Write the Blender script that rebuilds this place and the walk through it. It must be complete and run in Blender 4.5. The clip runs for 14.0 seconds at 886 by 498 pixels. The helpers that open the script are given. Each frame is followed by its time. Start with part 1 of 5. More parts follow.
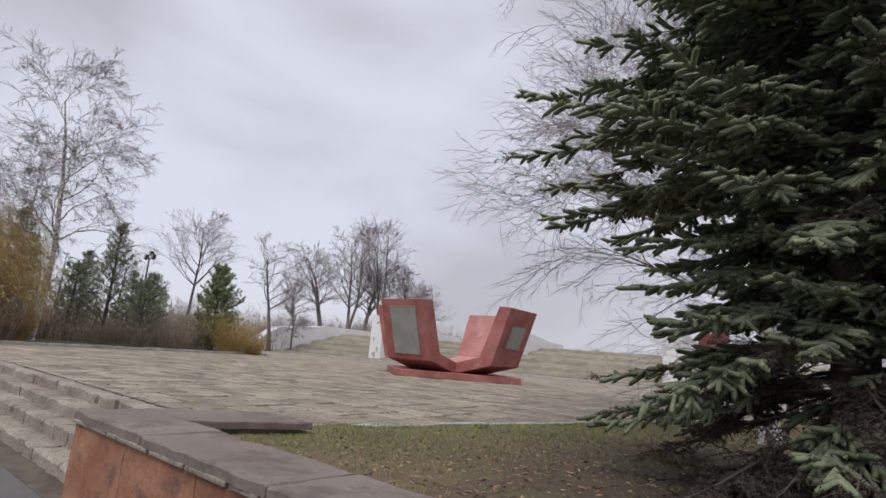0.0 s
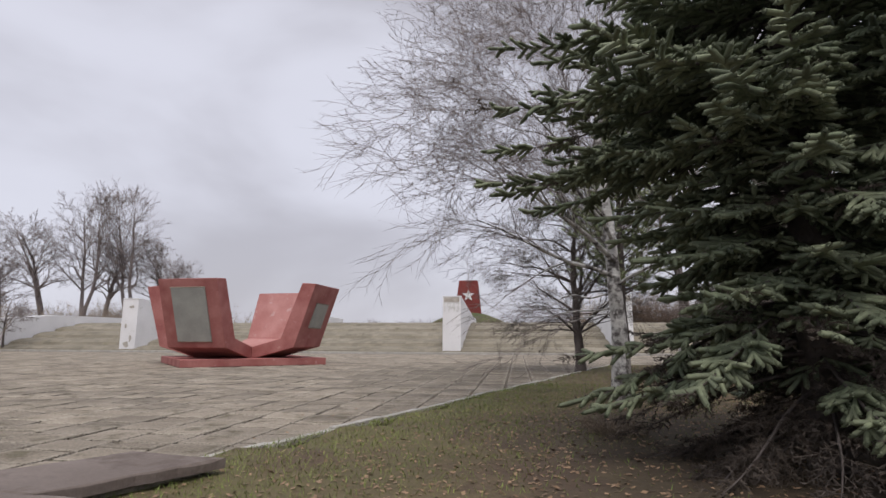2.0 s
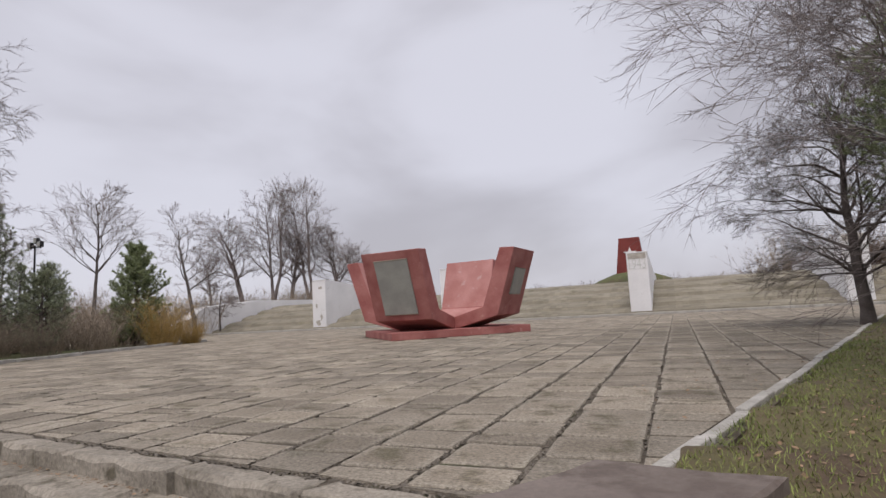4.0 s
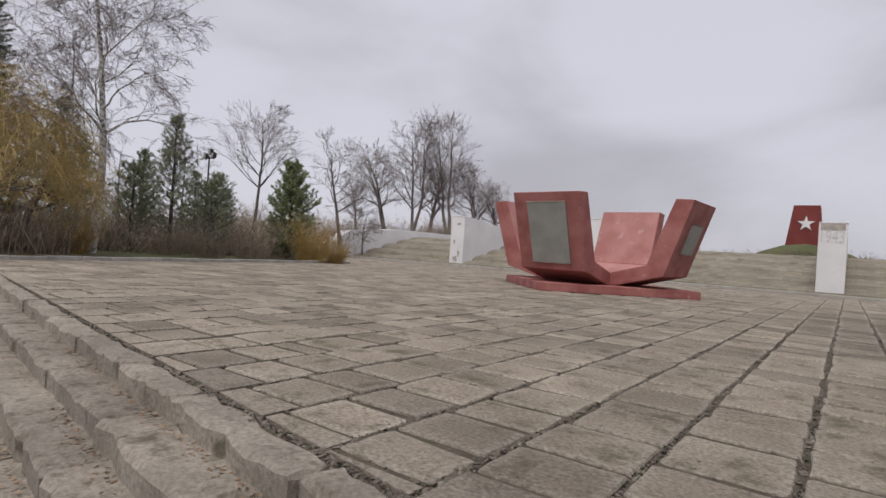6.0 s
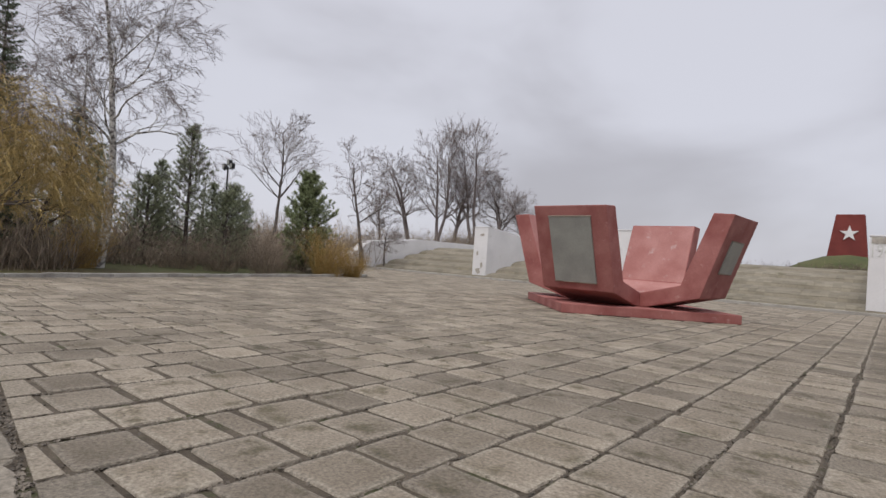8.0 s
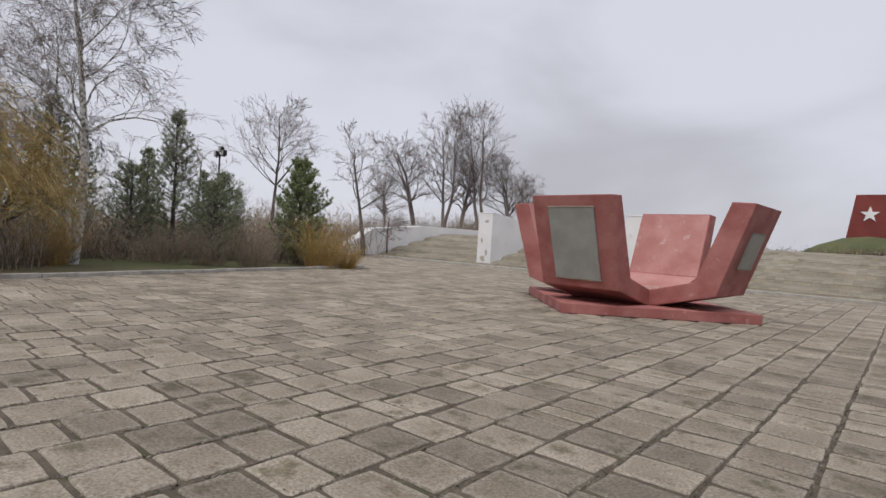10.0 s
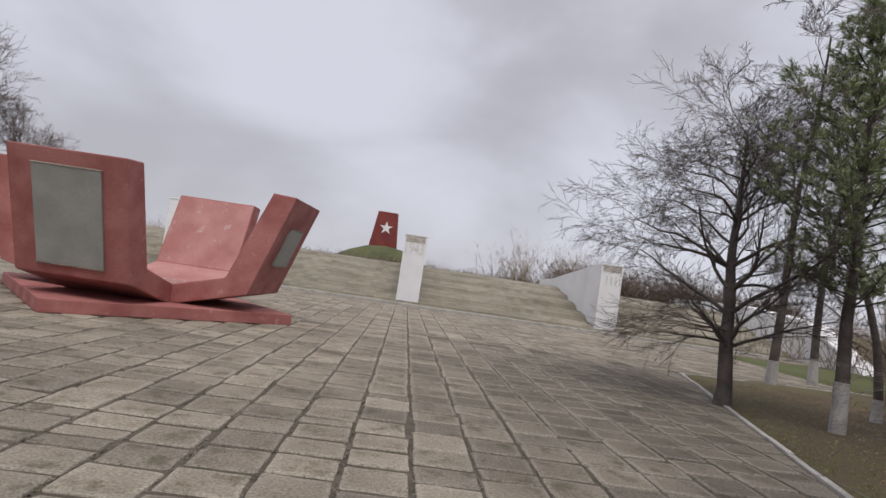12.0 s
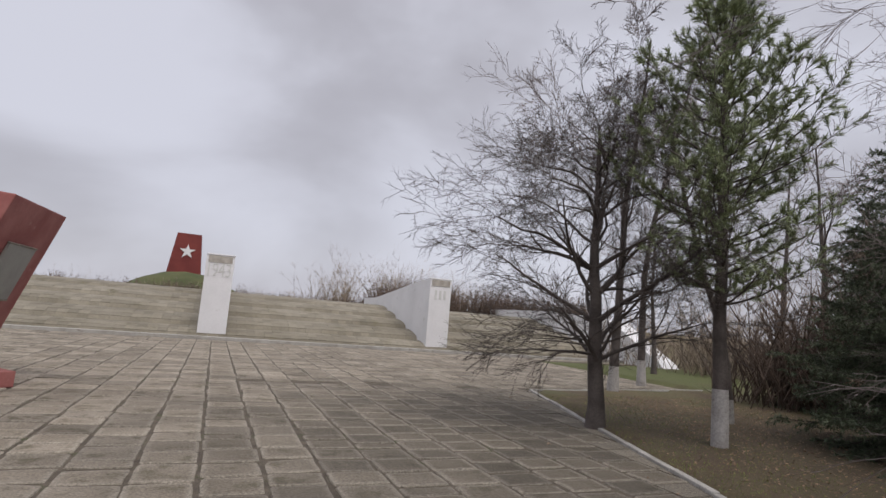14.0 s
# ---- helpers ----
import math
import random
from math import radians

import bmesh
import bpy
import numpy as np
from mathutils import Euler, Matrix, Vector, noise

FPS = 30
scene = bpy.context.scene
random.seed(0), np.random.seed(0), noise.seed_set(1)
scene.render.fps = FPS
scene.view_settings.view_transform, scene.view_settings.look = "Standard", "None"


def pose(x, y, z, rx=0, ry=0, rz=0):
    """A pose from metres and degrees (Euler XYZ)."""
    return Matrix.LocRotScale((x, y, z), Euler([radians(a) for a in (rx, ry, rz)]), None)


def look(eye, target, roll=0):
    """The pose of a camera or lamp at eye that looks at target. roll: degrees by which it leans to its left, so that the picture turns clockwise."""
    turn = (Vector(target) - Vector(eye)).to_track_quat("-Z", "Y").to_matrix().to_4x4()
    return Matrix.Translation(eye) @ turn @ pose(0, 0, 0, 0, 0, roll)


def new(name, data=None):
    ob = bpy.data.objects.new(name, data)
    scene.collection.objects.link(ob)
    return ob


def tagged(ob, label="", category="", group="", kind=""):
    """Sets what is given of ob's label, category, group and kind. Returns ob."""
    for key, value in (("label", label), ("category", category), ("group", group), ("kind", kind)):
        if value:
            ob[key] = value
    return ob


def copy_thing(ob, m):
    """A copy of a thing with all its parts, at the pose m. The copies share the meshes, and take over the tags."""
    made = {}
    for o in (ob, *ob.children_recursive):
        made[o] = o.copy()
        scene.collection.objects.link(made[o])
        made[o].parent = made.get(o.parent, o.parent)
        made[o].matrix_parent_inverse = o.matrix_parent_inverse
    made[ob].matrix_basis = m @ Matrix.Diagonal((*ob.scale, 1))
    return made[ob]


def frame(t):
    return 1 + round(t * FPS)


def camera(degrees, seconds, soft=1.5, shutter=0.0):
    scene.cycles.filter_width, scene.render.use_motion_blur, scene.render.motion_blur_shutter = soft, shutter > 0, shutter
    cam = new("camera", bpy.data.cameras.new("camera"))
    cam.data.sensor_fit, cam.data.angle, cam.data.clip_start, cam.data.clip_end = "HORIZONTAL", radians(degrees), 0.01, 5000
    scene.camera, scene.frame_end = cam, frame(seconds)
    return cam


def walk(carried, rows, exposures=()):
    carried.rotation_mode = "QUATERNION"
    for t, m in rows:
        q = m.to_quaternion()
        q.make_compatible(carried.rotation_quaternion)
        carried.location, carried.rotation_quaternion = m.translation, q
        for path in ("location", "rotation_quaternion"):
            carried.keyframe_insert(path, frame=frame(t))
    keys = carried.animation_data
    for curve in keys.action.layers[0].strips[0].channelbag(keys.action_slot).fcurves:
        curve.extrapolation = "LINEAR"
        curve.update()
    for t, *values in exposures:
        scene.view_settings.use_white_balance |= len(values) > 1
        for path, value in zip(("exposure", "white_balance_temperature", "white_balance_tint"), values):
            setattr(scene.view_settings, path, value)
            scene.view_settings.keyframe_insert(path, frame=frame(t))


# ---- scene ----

# ---- camera and its walk ----
FOV = 78.0
PATH = [
    (0, (7.949, -8.806, 0.915), (6.886, -7.156, 1.298), 4.90),
    (0.5, (7.377, -8.722, 0.929), (6.377, -7.035, 1.320), 5.78),
    (1, (6.782, -8.474, 0.914), (5.854, -6.734, 1.251), 2.56),
    (1.5, (6.308, -8.358, 0.923), (5.710, -6.476, 1.242), 3.99),
    (2, (5.984, -8.493, 0.999), (5.720, -6.538, 1.325), 0.19),
    (2.5, (5.431, -8.450, 1.041), (5.402, -6.477, 1.368), 1.15),
    (3, (4.758, -8.067, 1.015), (4.726, -6.094, 1.341), -2.22),
    (3.5, (4.093, -7.472, 0.926), (3.543, -5.586, 1.300), -0.51),
    (4, (3.541, -7.396, 0.934), (2.773, -5.563, 1.159), -3.25),
    (4.2, (3.408, -7.474, 0.948), (2.609, -5.667, 1.255), -5.73),
    (6.3, (2.045, -5.899, 0.989), (0.836, -4.306, 0.972), 4.25),
    (6.5, (1.980, -5.729, 1.023), (0.787, -4.124, 1.000), 4.23),
    (7, (1.932, -5.439, 1.147), (0.729, -3.841, 1.147), 1.97),
    (7.2, (1.918, -5.389, 1.152), (0.700, -3.805, 1.222), 2.70),
    (9.3, (1.534, -4.175, 1.667), (0.175, -2.709, 1.603), 3.96),
    (9.5, (1.537, -4.056, 1.683), (0.145, -2.621, 1.621), 2.67),
    (10, (1.299, -3.553, 1.686), (-0.002, -2.034, 1.657), 3.60),
    (10.5, (1.174, -3.061, 1.714), (0.449, -1.197, 1.736), 3.06),
    (11, (1.155, -2.278, 1.700), (0.895, -0.295, 1.689), 5.14),
    (11.5, (1.081, -1.825, 1.676), (1.068, 0.174, 1.757), 9.90),
    (12, (1.127, -1.307, 1.703), (1.245, 0.686, 1.815), 8.45),
    (12.5, (1.189, -0.641, 1.669), (1.653, 1.300, 1.798), 11.09),
    (13, (1.322, -0.125, 1.696), (2.229, 1.649, 1.879), 8.02),
    (13.5, (1.350, 0.334, 1.742), (2.411, 2.019, 1.937), 9.58),
    (14, (1.374, 1.403, 1.675), (2.117, 3.242, 1.936), 4.61),
]

cam = camera(FOV, 14.0, soft=1.5)
walk(cam, [(t, look(eye, aim, roll)) for t, eye, aim, roll in PATH], exposures=[(0.0, 0.75, 6500, 13), (3.0, 0.72, 6650, 15), (6.5, 0.56, 6700, 14), (9.5, 0.68, 6650, 12), (14.0, 0.6, 6600, 14)])

# ---- world, sun ----
SUN_ELEV, SUN_ROT = radians(61), radians(172)
world = bpy.data.worlds.new("overcast_sky")
scene.world = world
world.use_nodes = True
wn, wl = world.node_tree.nodes, world.node_tree.links
wn.clear()
w_out = wn.new("ShaderNodeOutputWorld")
w_bg = wn.new("ShaderNodeBackground")
w_sky = wn.new("ShaderNodeTexSky")
w_sky.sky_type = 'NISHITA'
w_sky.sun_disc = False
w_sky.sun_elevation, w_sky.sun_rotation = SUN_ELEV, SUN_ROT
w_sky.air_density, w_sky.dust_density = 1.0, 3.0
w_co = wn.new("ShaderNodeTexCoord")
w_map = wn.new("ShaderNodeMapping")
w_map.inputs["Scale"].default_value = (1.0, 1.0, 1.9)
w_map.inputs["Location"].default_value = (0.35, 0.9, 0.15)
w_n1 = wn.new("ShaderNodeTexNoise")
w_n1.inputs["Scale"].default_value, w_n1.inputs["Detail"].default_value, w_n1.inputs["Roughness"].default_value = 1.6, 5.0, 0.47
w_n1.inputs["Distortion"].default_value = 0.25
w_ramp = wn.new("ShaderNodeValToRGB")
w_ramp.color_ramp.interpolation = 'EASE'
w_ramp.color_ramp.elements[0].position, w_ramp.color_ramp.elements[1].position = 0.34, 0.6
w_ramp.color_ramp.elements[0].color = (0.315, 0.32, 0.352, 1)
w_ramp.color_ramp.elements[1].color = (0.452, 0.472, 0.527, 1)
w_sc = wn.new("ShaderNodeVectorMath")
w_sc.operation = 'SCALE'
w_sc.inputs["Scale"].default_value = 0.06
w_mix = wn.new("ShaderNodeMix")
w_mix.data_type = 'RGBA'
w_mix.inputs["Factor"].default_value = 0.88
wl.new(w_co.outputs["Generated"], w_map.inputs["Vector"])
wl.new(w_map.outputs["Vector"], w_n1.inputs["Vector"])
wl.new(w_n1.outputs["Fac"], w_ramp.inputs["Fac"])
wl.new(w_sky.outputs["Color"], w_sc.inputs[0])
wl.new(w_sc.outputs["Vector"], w_mix.inputs["A"])
wl.new(w_ramp.outputs["Color"], w_mix.inputs["B"])
wl.new(w_mix.outputs["Result"], w_bg.inputs["Color"])
wl.new(w_bg.outputs["Background"], w_out.inputs["Surface"])
w_bg.inputs["Strength"].default_value = 1.0

sun = new("sun", bpy.data.lights.new("sun", 'SUN'))
sun.data.energy, sun.data.angle, sun.data.color = 1.25, radians(40), (1.0, 0.97, 0.92)
sun.matrix_world = look((0, 0, 60), (-4, 27, 10))


# ---- materials ----
def material(name, col_a, col_b, rough=0.85, big=0.6, fine=30.0, bump=0.15, fleck=None, vary=0.0, island=False, metallic=0.0, rim=None, stain=None, stain_scale=2.0, stain_at=0.55, tints_and_shade=None, grain=0.28):
    """Two-scale colour: large patches between col_a and col_b, fine grain, optional stains and per-piece variation."""
    m = bpy.data.materials.new(name)
    m.use_nodes = True
    n, l = m.node_tree.nodes, m.node_tree.links
    bsdf = n["Principled BSDF"]
    bsdf.inputs["Metallic"].default_value = metallic
    co = n.new("ShaderNodeTexCoord")
    geo = n.new("ShaderNodeNewGeometry")
    pos = geo.outputs["Position"]
    n1 = n.new("ShaderNodeTexNoise")
    n1.inputs["Scale"].default_value, n1.inputs["Detail"].default_value = big, 5.0
    n2 = n.new("ShaderNodeTexNoise")
    n2.inputs["Scale"].default_value, n2.inputs["Detail"].default_value, n2.inputs["Roughness"].default_value = fine, 8.0, 0.7
    for k in (n1, n2):
        l.new(pos, k.inputs["Vector"])
    r1 = n.new("ShaderNodeMapRange")
    r1.inputs["From Min"].default_value, r1.inputs["From Max"].default_value = 0.35, 0.65
    l.new(n1.outputs["Fac"], r1.inputs["Value"])
    mix = n.new("ShaderNodeMix")
    mix.data_type = 'RGBA'
    mix.inputs["A"].default_value, mix.inputs["B"].default_value = (*col_a, 1), (*col_b, 1)
    l.new(r1.outputs["Result"], mix.inputs["Factor"])
    col = mix.outputs["Result"]
    if stain:
        n3 = n.new("ShaderNodeTexNoise")
        n3.inputs["Scale"].default_value, n3.inputs["Detail"].default_value, n3.inputs["Roughness"].default_value = stain_scale, 8.0, 0.65
        l.new(pos, n3.inputs["Vector"])
        r3 = n.new("ShaderNodeMapRange")
        r3.inputs["From Min"].default_value, r3.inputs["From Max"].default_value = stain_at, stain_at + 0.12
        l.new(n3.outputs["Fac"], r3.inputs["Value"])
        m3 = n.new("ShaderNodeMix")
        m3.data_type = 'RGBA'
        m3.inputs["B"].default_value = (*stain, 1)
        l.new(r3.outputs["Result"], m3.inputs["Factor"])
        l.new(col, m3.inputs["A"])
        col = m3.outputs["Result"]
    for px, py, pr, pc in tints_and_shade or ():
        # a soft-edged patch round one place: turf, soil, dirt, painted tree shade
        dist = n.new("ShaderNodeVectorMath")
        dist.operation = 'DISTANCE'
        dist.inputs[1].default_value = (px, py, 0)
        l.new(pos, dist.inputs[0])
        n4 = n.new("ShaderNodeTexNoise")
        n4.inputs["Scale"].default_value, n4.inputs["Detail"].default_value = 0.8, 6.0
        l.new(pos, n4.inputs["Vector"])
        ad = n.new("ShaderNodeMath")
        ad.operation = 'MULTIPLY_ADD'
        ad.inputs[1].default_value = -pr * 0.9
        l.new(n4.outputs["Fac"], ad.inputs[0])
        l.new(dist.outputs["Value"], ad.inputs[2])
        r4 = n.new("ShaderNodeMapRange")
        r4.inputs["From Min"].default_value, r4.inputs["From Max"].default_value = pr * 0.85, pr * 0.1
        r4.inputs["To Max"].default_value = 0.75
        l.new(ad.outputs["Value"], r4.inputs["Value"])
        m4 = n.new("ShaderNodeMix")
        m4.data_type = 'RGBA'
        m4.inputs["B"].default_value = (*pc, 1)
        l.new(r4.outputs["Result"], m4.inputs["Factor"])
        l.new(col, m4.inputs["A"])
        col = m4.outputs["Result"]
    if rim:
        at = n.new("ShaderNodeAttribute")
        at.attribute_name = "wear"
        mw = n.new("ShaderNodeMix")
        mw.data_type = 'RGBA'
        mw.inputs["B"].default_value = (*rim, 1)
        wr = n.new("ShaderNodeMath")
        wr.operation = 'MULTIPLY'
        l.new(at.outputs["Fac"], wr.inputs[0])
        l.new(n2.outputs["Fac"], wr.inputs[1])
        l.new(wr.outputs["Value"], mw.inputs["Factor"])
        l.new(col, mw.inputs["A"])
        col = mw.outputs["Result"]
    hsv = n.new("ShaderNodeHueSaturation")
    l.new(col, hsv.inputs["Color"])
    gr = n.new("ShaderNodeMapRange")
    gr.inputs["From Min"].default_value, gr.inputs["From Max"].default_value = 0.3, 0.7
    gr.inputs["To Min"].default_value, gr.inputs["To Max"].default_value = 1 - grain, 1 + grain
    l.new(n2.outputs["Fac"], gr.inputs["Value"])
    val = gr.outputs["Result"]
    if vary:
        if island:
            rnd = geo.outputs["Random Per Island"]
        else:
            oi = n.new("ShaderNodeObjectInfo")
            rnd = oi.outputs["Random"]
        rr = n.new("ShaderNodeMapRange")
        rr.inputs["To Min"].default_value, rr.inputs["To Max"].default_value = 1 - vary, 1 + vary
        l.new(rnd, rr.inputs["Value"])
        mu = n.new("ShaderNodeMath")
        mu.operation = 'MULTIPLY'
        l.new(val, mu.inputs[0])
        l.new(rr.outputs["Result"], mu.inputs[1])
        val = mu.outputs["Value"]
    l.new(val, hsv.inputs["Value"])
    l.new(hsv.outputs["Color"], bsdf.inputs["Base Color"])
    rg = n.new("ShaderNodeMapRange")
    rg.inputs["To Min"].default_value, rg.inputs["To Max"].default_value = rough - 0.12, min(1.0, rough + 0.12)
    l.new(n2.outputs["Fac"], rg.inputs["Value"])
    l.new(rg.outputs["Result"], bsdf.inputs["Roughness"])
    if bump:
        bp = n.new("ShaderNodeBump")
        bp.inputs["Strength"].default_value, bp.inputs["Distance"].default_value = bump, 0.02
        l.new(n2.outputs["Fac"], bp.inputs["Height"])
        l.new(bp.outputs["Normal"], bsdf.inputs["Normal"])
    return m


def leafy(name, col_a, col_b, rough=0.7, scale=3.0):
    """Foliage: colour changes from piece to piece and along the crown."""
    return material(name, col_a, col_b, rough, scale, 25.0, 0.0, vary=0.35, island=True)


# Brown dirt round the kerb tree; canopy shade is painted into the same patch.
M_SLAB = material("worn_concrete_slab", (0.217, 0.184, 0.141), (0.323, 0.28, 0.223), 0.9, 0.9, 38, 1.0, vary=0.24, rim=(0.37, 0.335, 0.278), tints_and_shade=((7.2, 9.2, 6.0, (0.10, 0.085, 0.062)),), stain=(0.14, 0.121, 0.08), stain_scale=2.6, stain_at=0.52, grain=0.52)
M_SLAB_I = material("worn_concrete_slab_far", (0.217, 0.184, 0.141), (0.323, 0.28, 0.223), 0.9, 0.9, 38, 1.0, vary=0.24, rim=(0.37, 0.335, 0.278), tints_and_shade=((7.2, 9.2, 6.0, (0.10, 0.085, 0.062)),), island=True, stain=(0.14, 0.121, 0.08), stain_scale=2.6, stain_at=0.52, grain=0.52)
M_JOINT = material("earth_joint", (0.09, 0.072, 0.053), (0.155, 0.128, 0.097), 0.95, 4.0, 90, 0.9, stain=(0.07, 0.08, 0.03), stain_scale=3.0, grain=0.42)
M_STEP = material("step_concrete", (0.225, 0.2, 0.163), (0.335, 0.3, 0.25), 0.9, 1.8, 30, 0.8, vary=0.12, stain=(0.14, 0.122, 0.09), stain_scale=5.0, stain_at=0.53, grain=0.4)
M_KERB = material("whitewashed_kerb", (0.33, 0.315, 0.285), (0.47, 0.455, 0.425), 0.9, 2.0, 30, 0.4, vary=0.08, stain=(0.25, 0.23, 0.2), stain_scale=5.0, stain_at=0.58)
M_ASPH = material("asphalt", (0.085, 0.08, 0.08), (0.12, 0.115, 0.112), 0.9, 0.7, 90, 0.5)
# Brown litter under the spruce at (8.6, -3.0) is darkened for the tree's shade.
M_GRASS = material("thin_lawn_soil", (0.1, 0.094, 0.036), (0.14, 0.105, 0.056), 0.95, 0.45, 14, 0.8, stain=(0.1, 0.068, 0.042), stain_scale=0.9, stain_at=0.5, tints_and_shade=((8.6, -3.0, 3.4, (0.055, 0.037, 0.025)), (11.5, 6.8, 6.0, (0.078, 0.056, 0.034)), (-24.5, 7.0, 7.0, (0.062, 0.078, 0.026)), (20.5, 22.0, 7.0, (0.09, 0.115, 0.03))))
M_RED = material("red_painted_concrete", (0.29, 0.092, 0.083), (0.405, 0.165, 0.15), 0.8, 1.5, 20, 0.3, stain=(0.47, 0.27, 0.25), stain_scale=5.0, stain_at=0.62, grain=0.12)
M_FLAKE = material("flaking_red_floor", (0.30, 0.12, 0.11), (0.42, 0.22, 0.20), 0.85, 3.0, 20, 0.3, stain=(0.50, 0.44, 0.42), stain_scale=6.0, stain_at=0.52)
# Faded, flaking red, made paler still for skylight on the bowl's inner faces.
M_FADED_LIT = material("faded_lit_red_paint", (0.38, 0.165, 0.15), (0.48, 0.25, 0.23), 0.85, 1.1, 22, 0.3, stain=(0.5, 0.36, 0.34), stain_scale=3.0, stain_at=0.6, grain=0.12)
M_MOUND = material("mound_turf", (0.06, 0.075, 0.026), (0.105, 0.108, 0.042), 0.95, 0.3, 6, 0.5)
M_REDDARK = material("dark_red_paint", (0.17, 0.03, 0.026), (0.22, 0.042, 0.035), 0.75, 0.6, 8, 0.1, grain=0.06)
M_PLAQUE = material("grey_bronze_plaque", (0.27, 0.275, 0.255), (0.33, 0.335, 0.31), 0.6, 2.0, 20, 0.1, grain=0.08)
M_WHITE = material("peeling_whitewash", (0.74, 0.74, 0.75), (0.82, 0.82, 0.83), 0.85, 0.6, 10, 0.2, stain=(0.6, 0.6, 0.58), stain_scale=1.4, stain_at=0.62, grain=0.035)
M_PATCH = material("bare_render_patch", (0.36, 0.33, 0.29), (0.5, 0.47, 0.42), 0.9, 4.0, 30, 0.4, grain=0.1)
M_INK = material("grey_inscription", (0.60, 0.61, 0.59), (0.68, 0.69, 0.67), 0.8, 3.0, 20, 0.1, grain=0.06)
M_TERR = material("terrace_block", (0.195, 0.174, 0.130), (0.27, 0.244, 0.190), 0.92, 0.35, 9, 0.4, vary=0.14, island=True, stain=(0.175, 0.158, 0.105), stain_scale=0.8, stain_at=0.57, grain=0.16)
M_GRANITE = material("rust_red_granite", (0.22, 0.088, 0.05), (0.36, 0.185, 0.105), 0.75, 2.2, 26, 0.5, vary=0.14, stain=(0.13, 0.072, 0.055), stain_scale=3.2, stain_at=0.53)
M_COPING = material("coping_slab", (0.158, 0.128, 0.112), (0.225, 0.188, 0.166), 0.85, 1.3, 30, 0.4, stain=(0.125, 0.098, 0.084), stain_scale=2.6, stain_at=0.5, grain=0.18)
M_BARK = material("dark_bark", (0.07, 0.058, 0.052), (0.13, 0.11, 0.10), 0.95, 3.0, 30, 0.8)
M_TWIG = material("grey_twig", (0.17, 0.14, 0.135), (0.26, 0.225, 0.21), 0.9, 2.0, 20, 0.2)
M_FARTWIG = material("far_twig", (0.18, 0.152, 0.146), (0.26, 0.222, 0.212), 0.9, 0.5, 4, 0.0)
M_BIRCH = material("birch_bark", (0.46, 0.45, 0.42), (0.64, 0.63, 0.60), 0.85, 3.0, 20, 0.4, stain=(0.10, 0.09, 0.085), stain_scale=6.5, stain_at=0.47)
M_LIME = material("limewashed_bark", (0.34, 0.325, 0.31), (0.46, 0.445, 0.43), 0.9, 3.0, 25, 0.6, stain=(0.22, 0.19, 0.17), stain_scale=5.0, stain_at=0.6)
M_TIPS = leafy("blue_green_needles", (0.105, 0.13, 0.078), (0.2, 0.226, 0.138))
M_DEAD = leafy("dead_needles", (0.045, 0.034, 0.027), (0.085, 0.065, 0.05))
M_SPRUCE = leafy("spruce_needles", (0.075, 0.1, 0.06), (0.135, 0.165, 0.1))
M_PINE = leafy("pine_needles", (0.19, 0.23, 0.11), (0.31, 0.36, 0.195))
# Greyer than M_PINE, with the haze of distance put into the colour.
M_BELT_HAZED = leafy("hazed_grey_green_needles", (0.21, 0.24, 0.15), (0.32, 0.35, 0.225))
M_WILLOW = leafy("ochre_willow", (0.31, 0.22, 0.08), (0.45, 0.335, 0.13))
M_OCHRE = leafy("ochre_shrub", (0.32, 0.205, 0.062), (0.44, 0.30, 0.10))
M_CRUMB = leafy("earth_crumb", (0.09, 0.076, 0.058), (0.18, 0.155, 0.125))
M_SHRUB = leafy("brown_shrub", (0.18, 0.142, 0.105), (0.27, 0.215, 0.16))
M_BROWN = material("brown_hedge", (0.075, 0.052, 0.04), (0.125, 0.088, 0.066), 0.95, 0.3, 3, 0.0)
M_STEEL = material("dark_lamp_metal", (0.03, 0.03, 0.032), (0.05, 0.05, 0.05), 0.5, 3.0, 20, 0.0, metallic=0.6)
M_LITTER = leafy("dead_leaf", (0.17, 0.105, 0.06), (0.32, 0.215, 0.135))
M_BLADE = leafy("grass_blade", (0.115, 0.165, 0.03), (0.2, 0.235, 0.06), 0.7, 0.6)


# ---- mesh helpers ----
def mesh_of(name, verts, faces, mat, smooth=False):
    me = bpy.data.meshes.new(name)
    me.from_pydata([tuple(v) for v in verts], [], [tuple(f) for f in faces])
    me.materials.append(mat)
    if smooth:
        me.polygons.foreach_set("use_smooth", [True] * len(me.polygons))
    me.update()
    return me


def tri_mesh(name, verts, tris, mats, index=None, smooth=False):
    """A mesh from arrays of vertices and triangles; index: material of each triangle."""
    verts, tris = np.asarray(verts, np.float32), np.asarray(tris, np.int32)
    me = bpy.data.meshes.new(name)
    me.vertices.add(len(verts))
    me.vertices.foreach_set("co", verts.ravel())
    me.loops.add(len(tris) * 3)
    me.loops.foreach_set("vertex_index", tris.ravel())
    me.polygons.add(len(tris))
    me.polygons.foreach_set("loop_start", np.arange(0, len(tris) * 3, 3, dtype=np.int32))
    me.polygons.foreach_set("loop_total", np.full(len(tris), 3, np.int32))
    for m in mats:
        me.materials.append(m)
    if index is not None:
        me.polygons.foreach_set("material_index", np.asarray(index, np.int32))
    if smooth:
        me.polygons.foreach_set("use_smooth", np.ones(len(tris), bool))
    me.update(calc_edges=True)
    return me


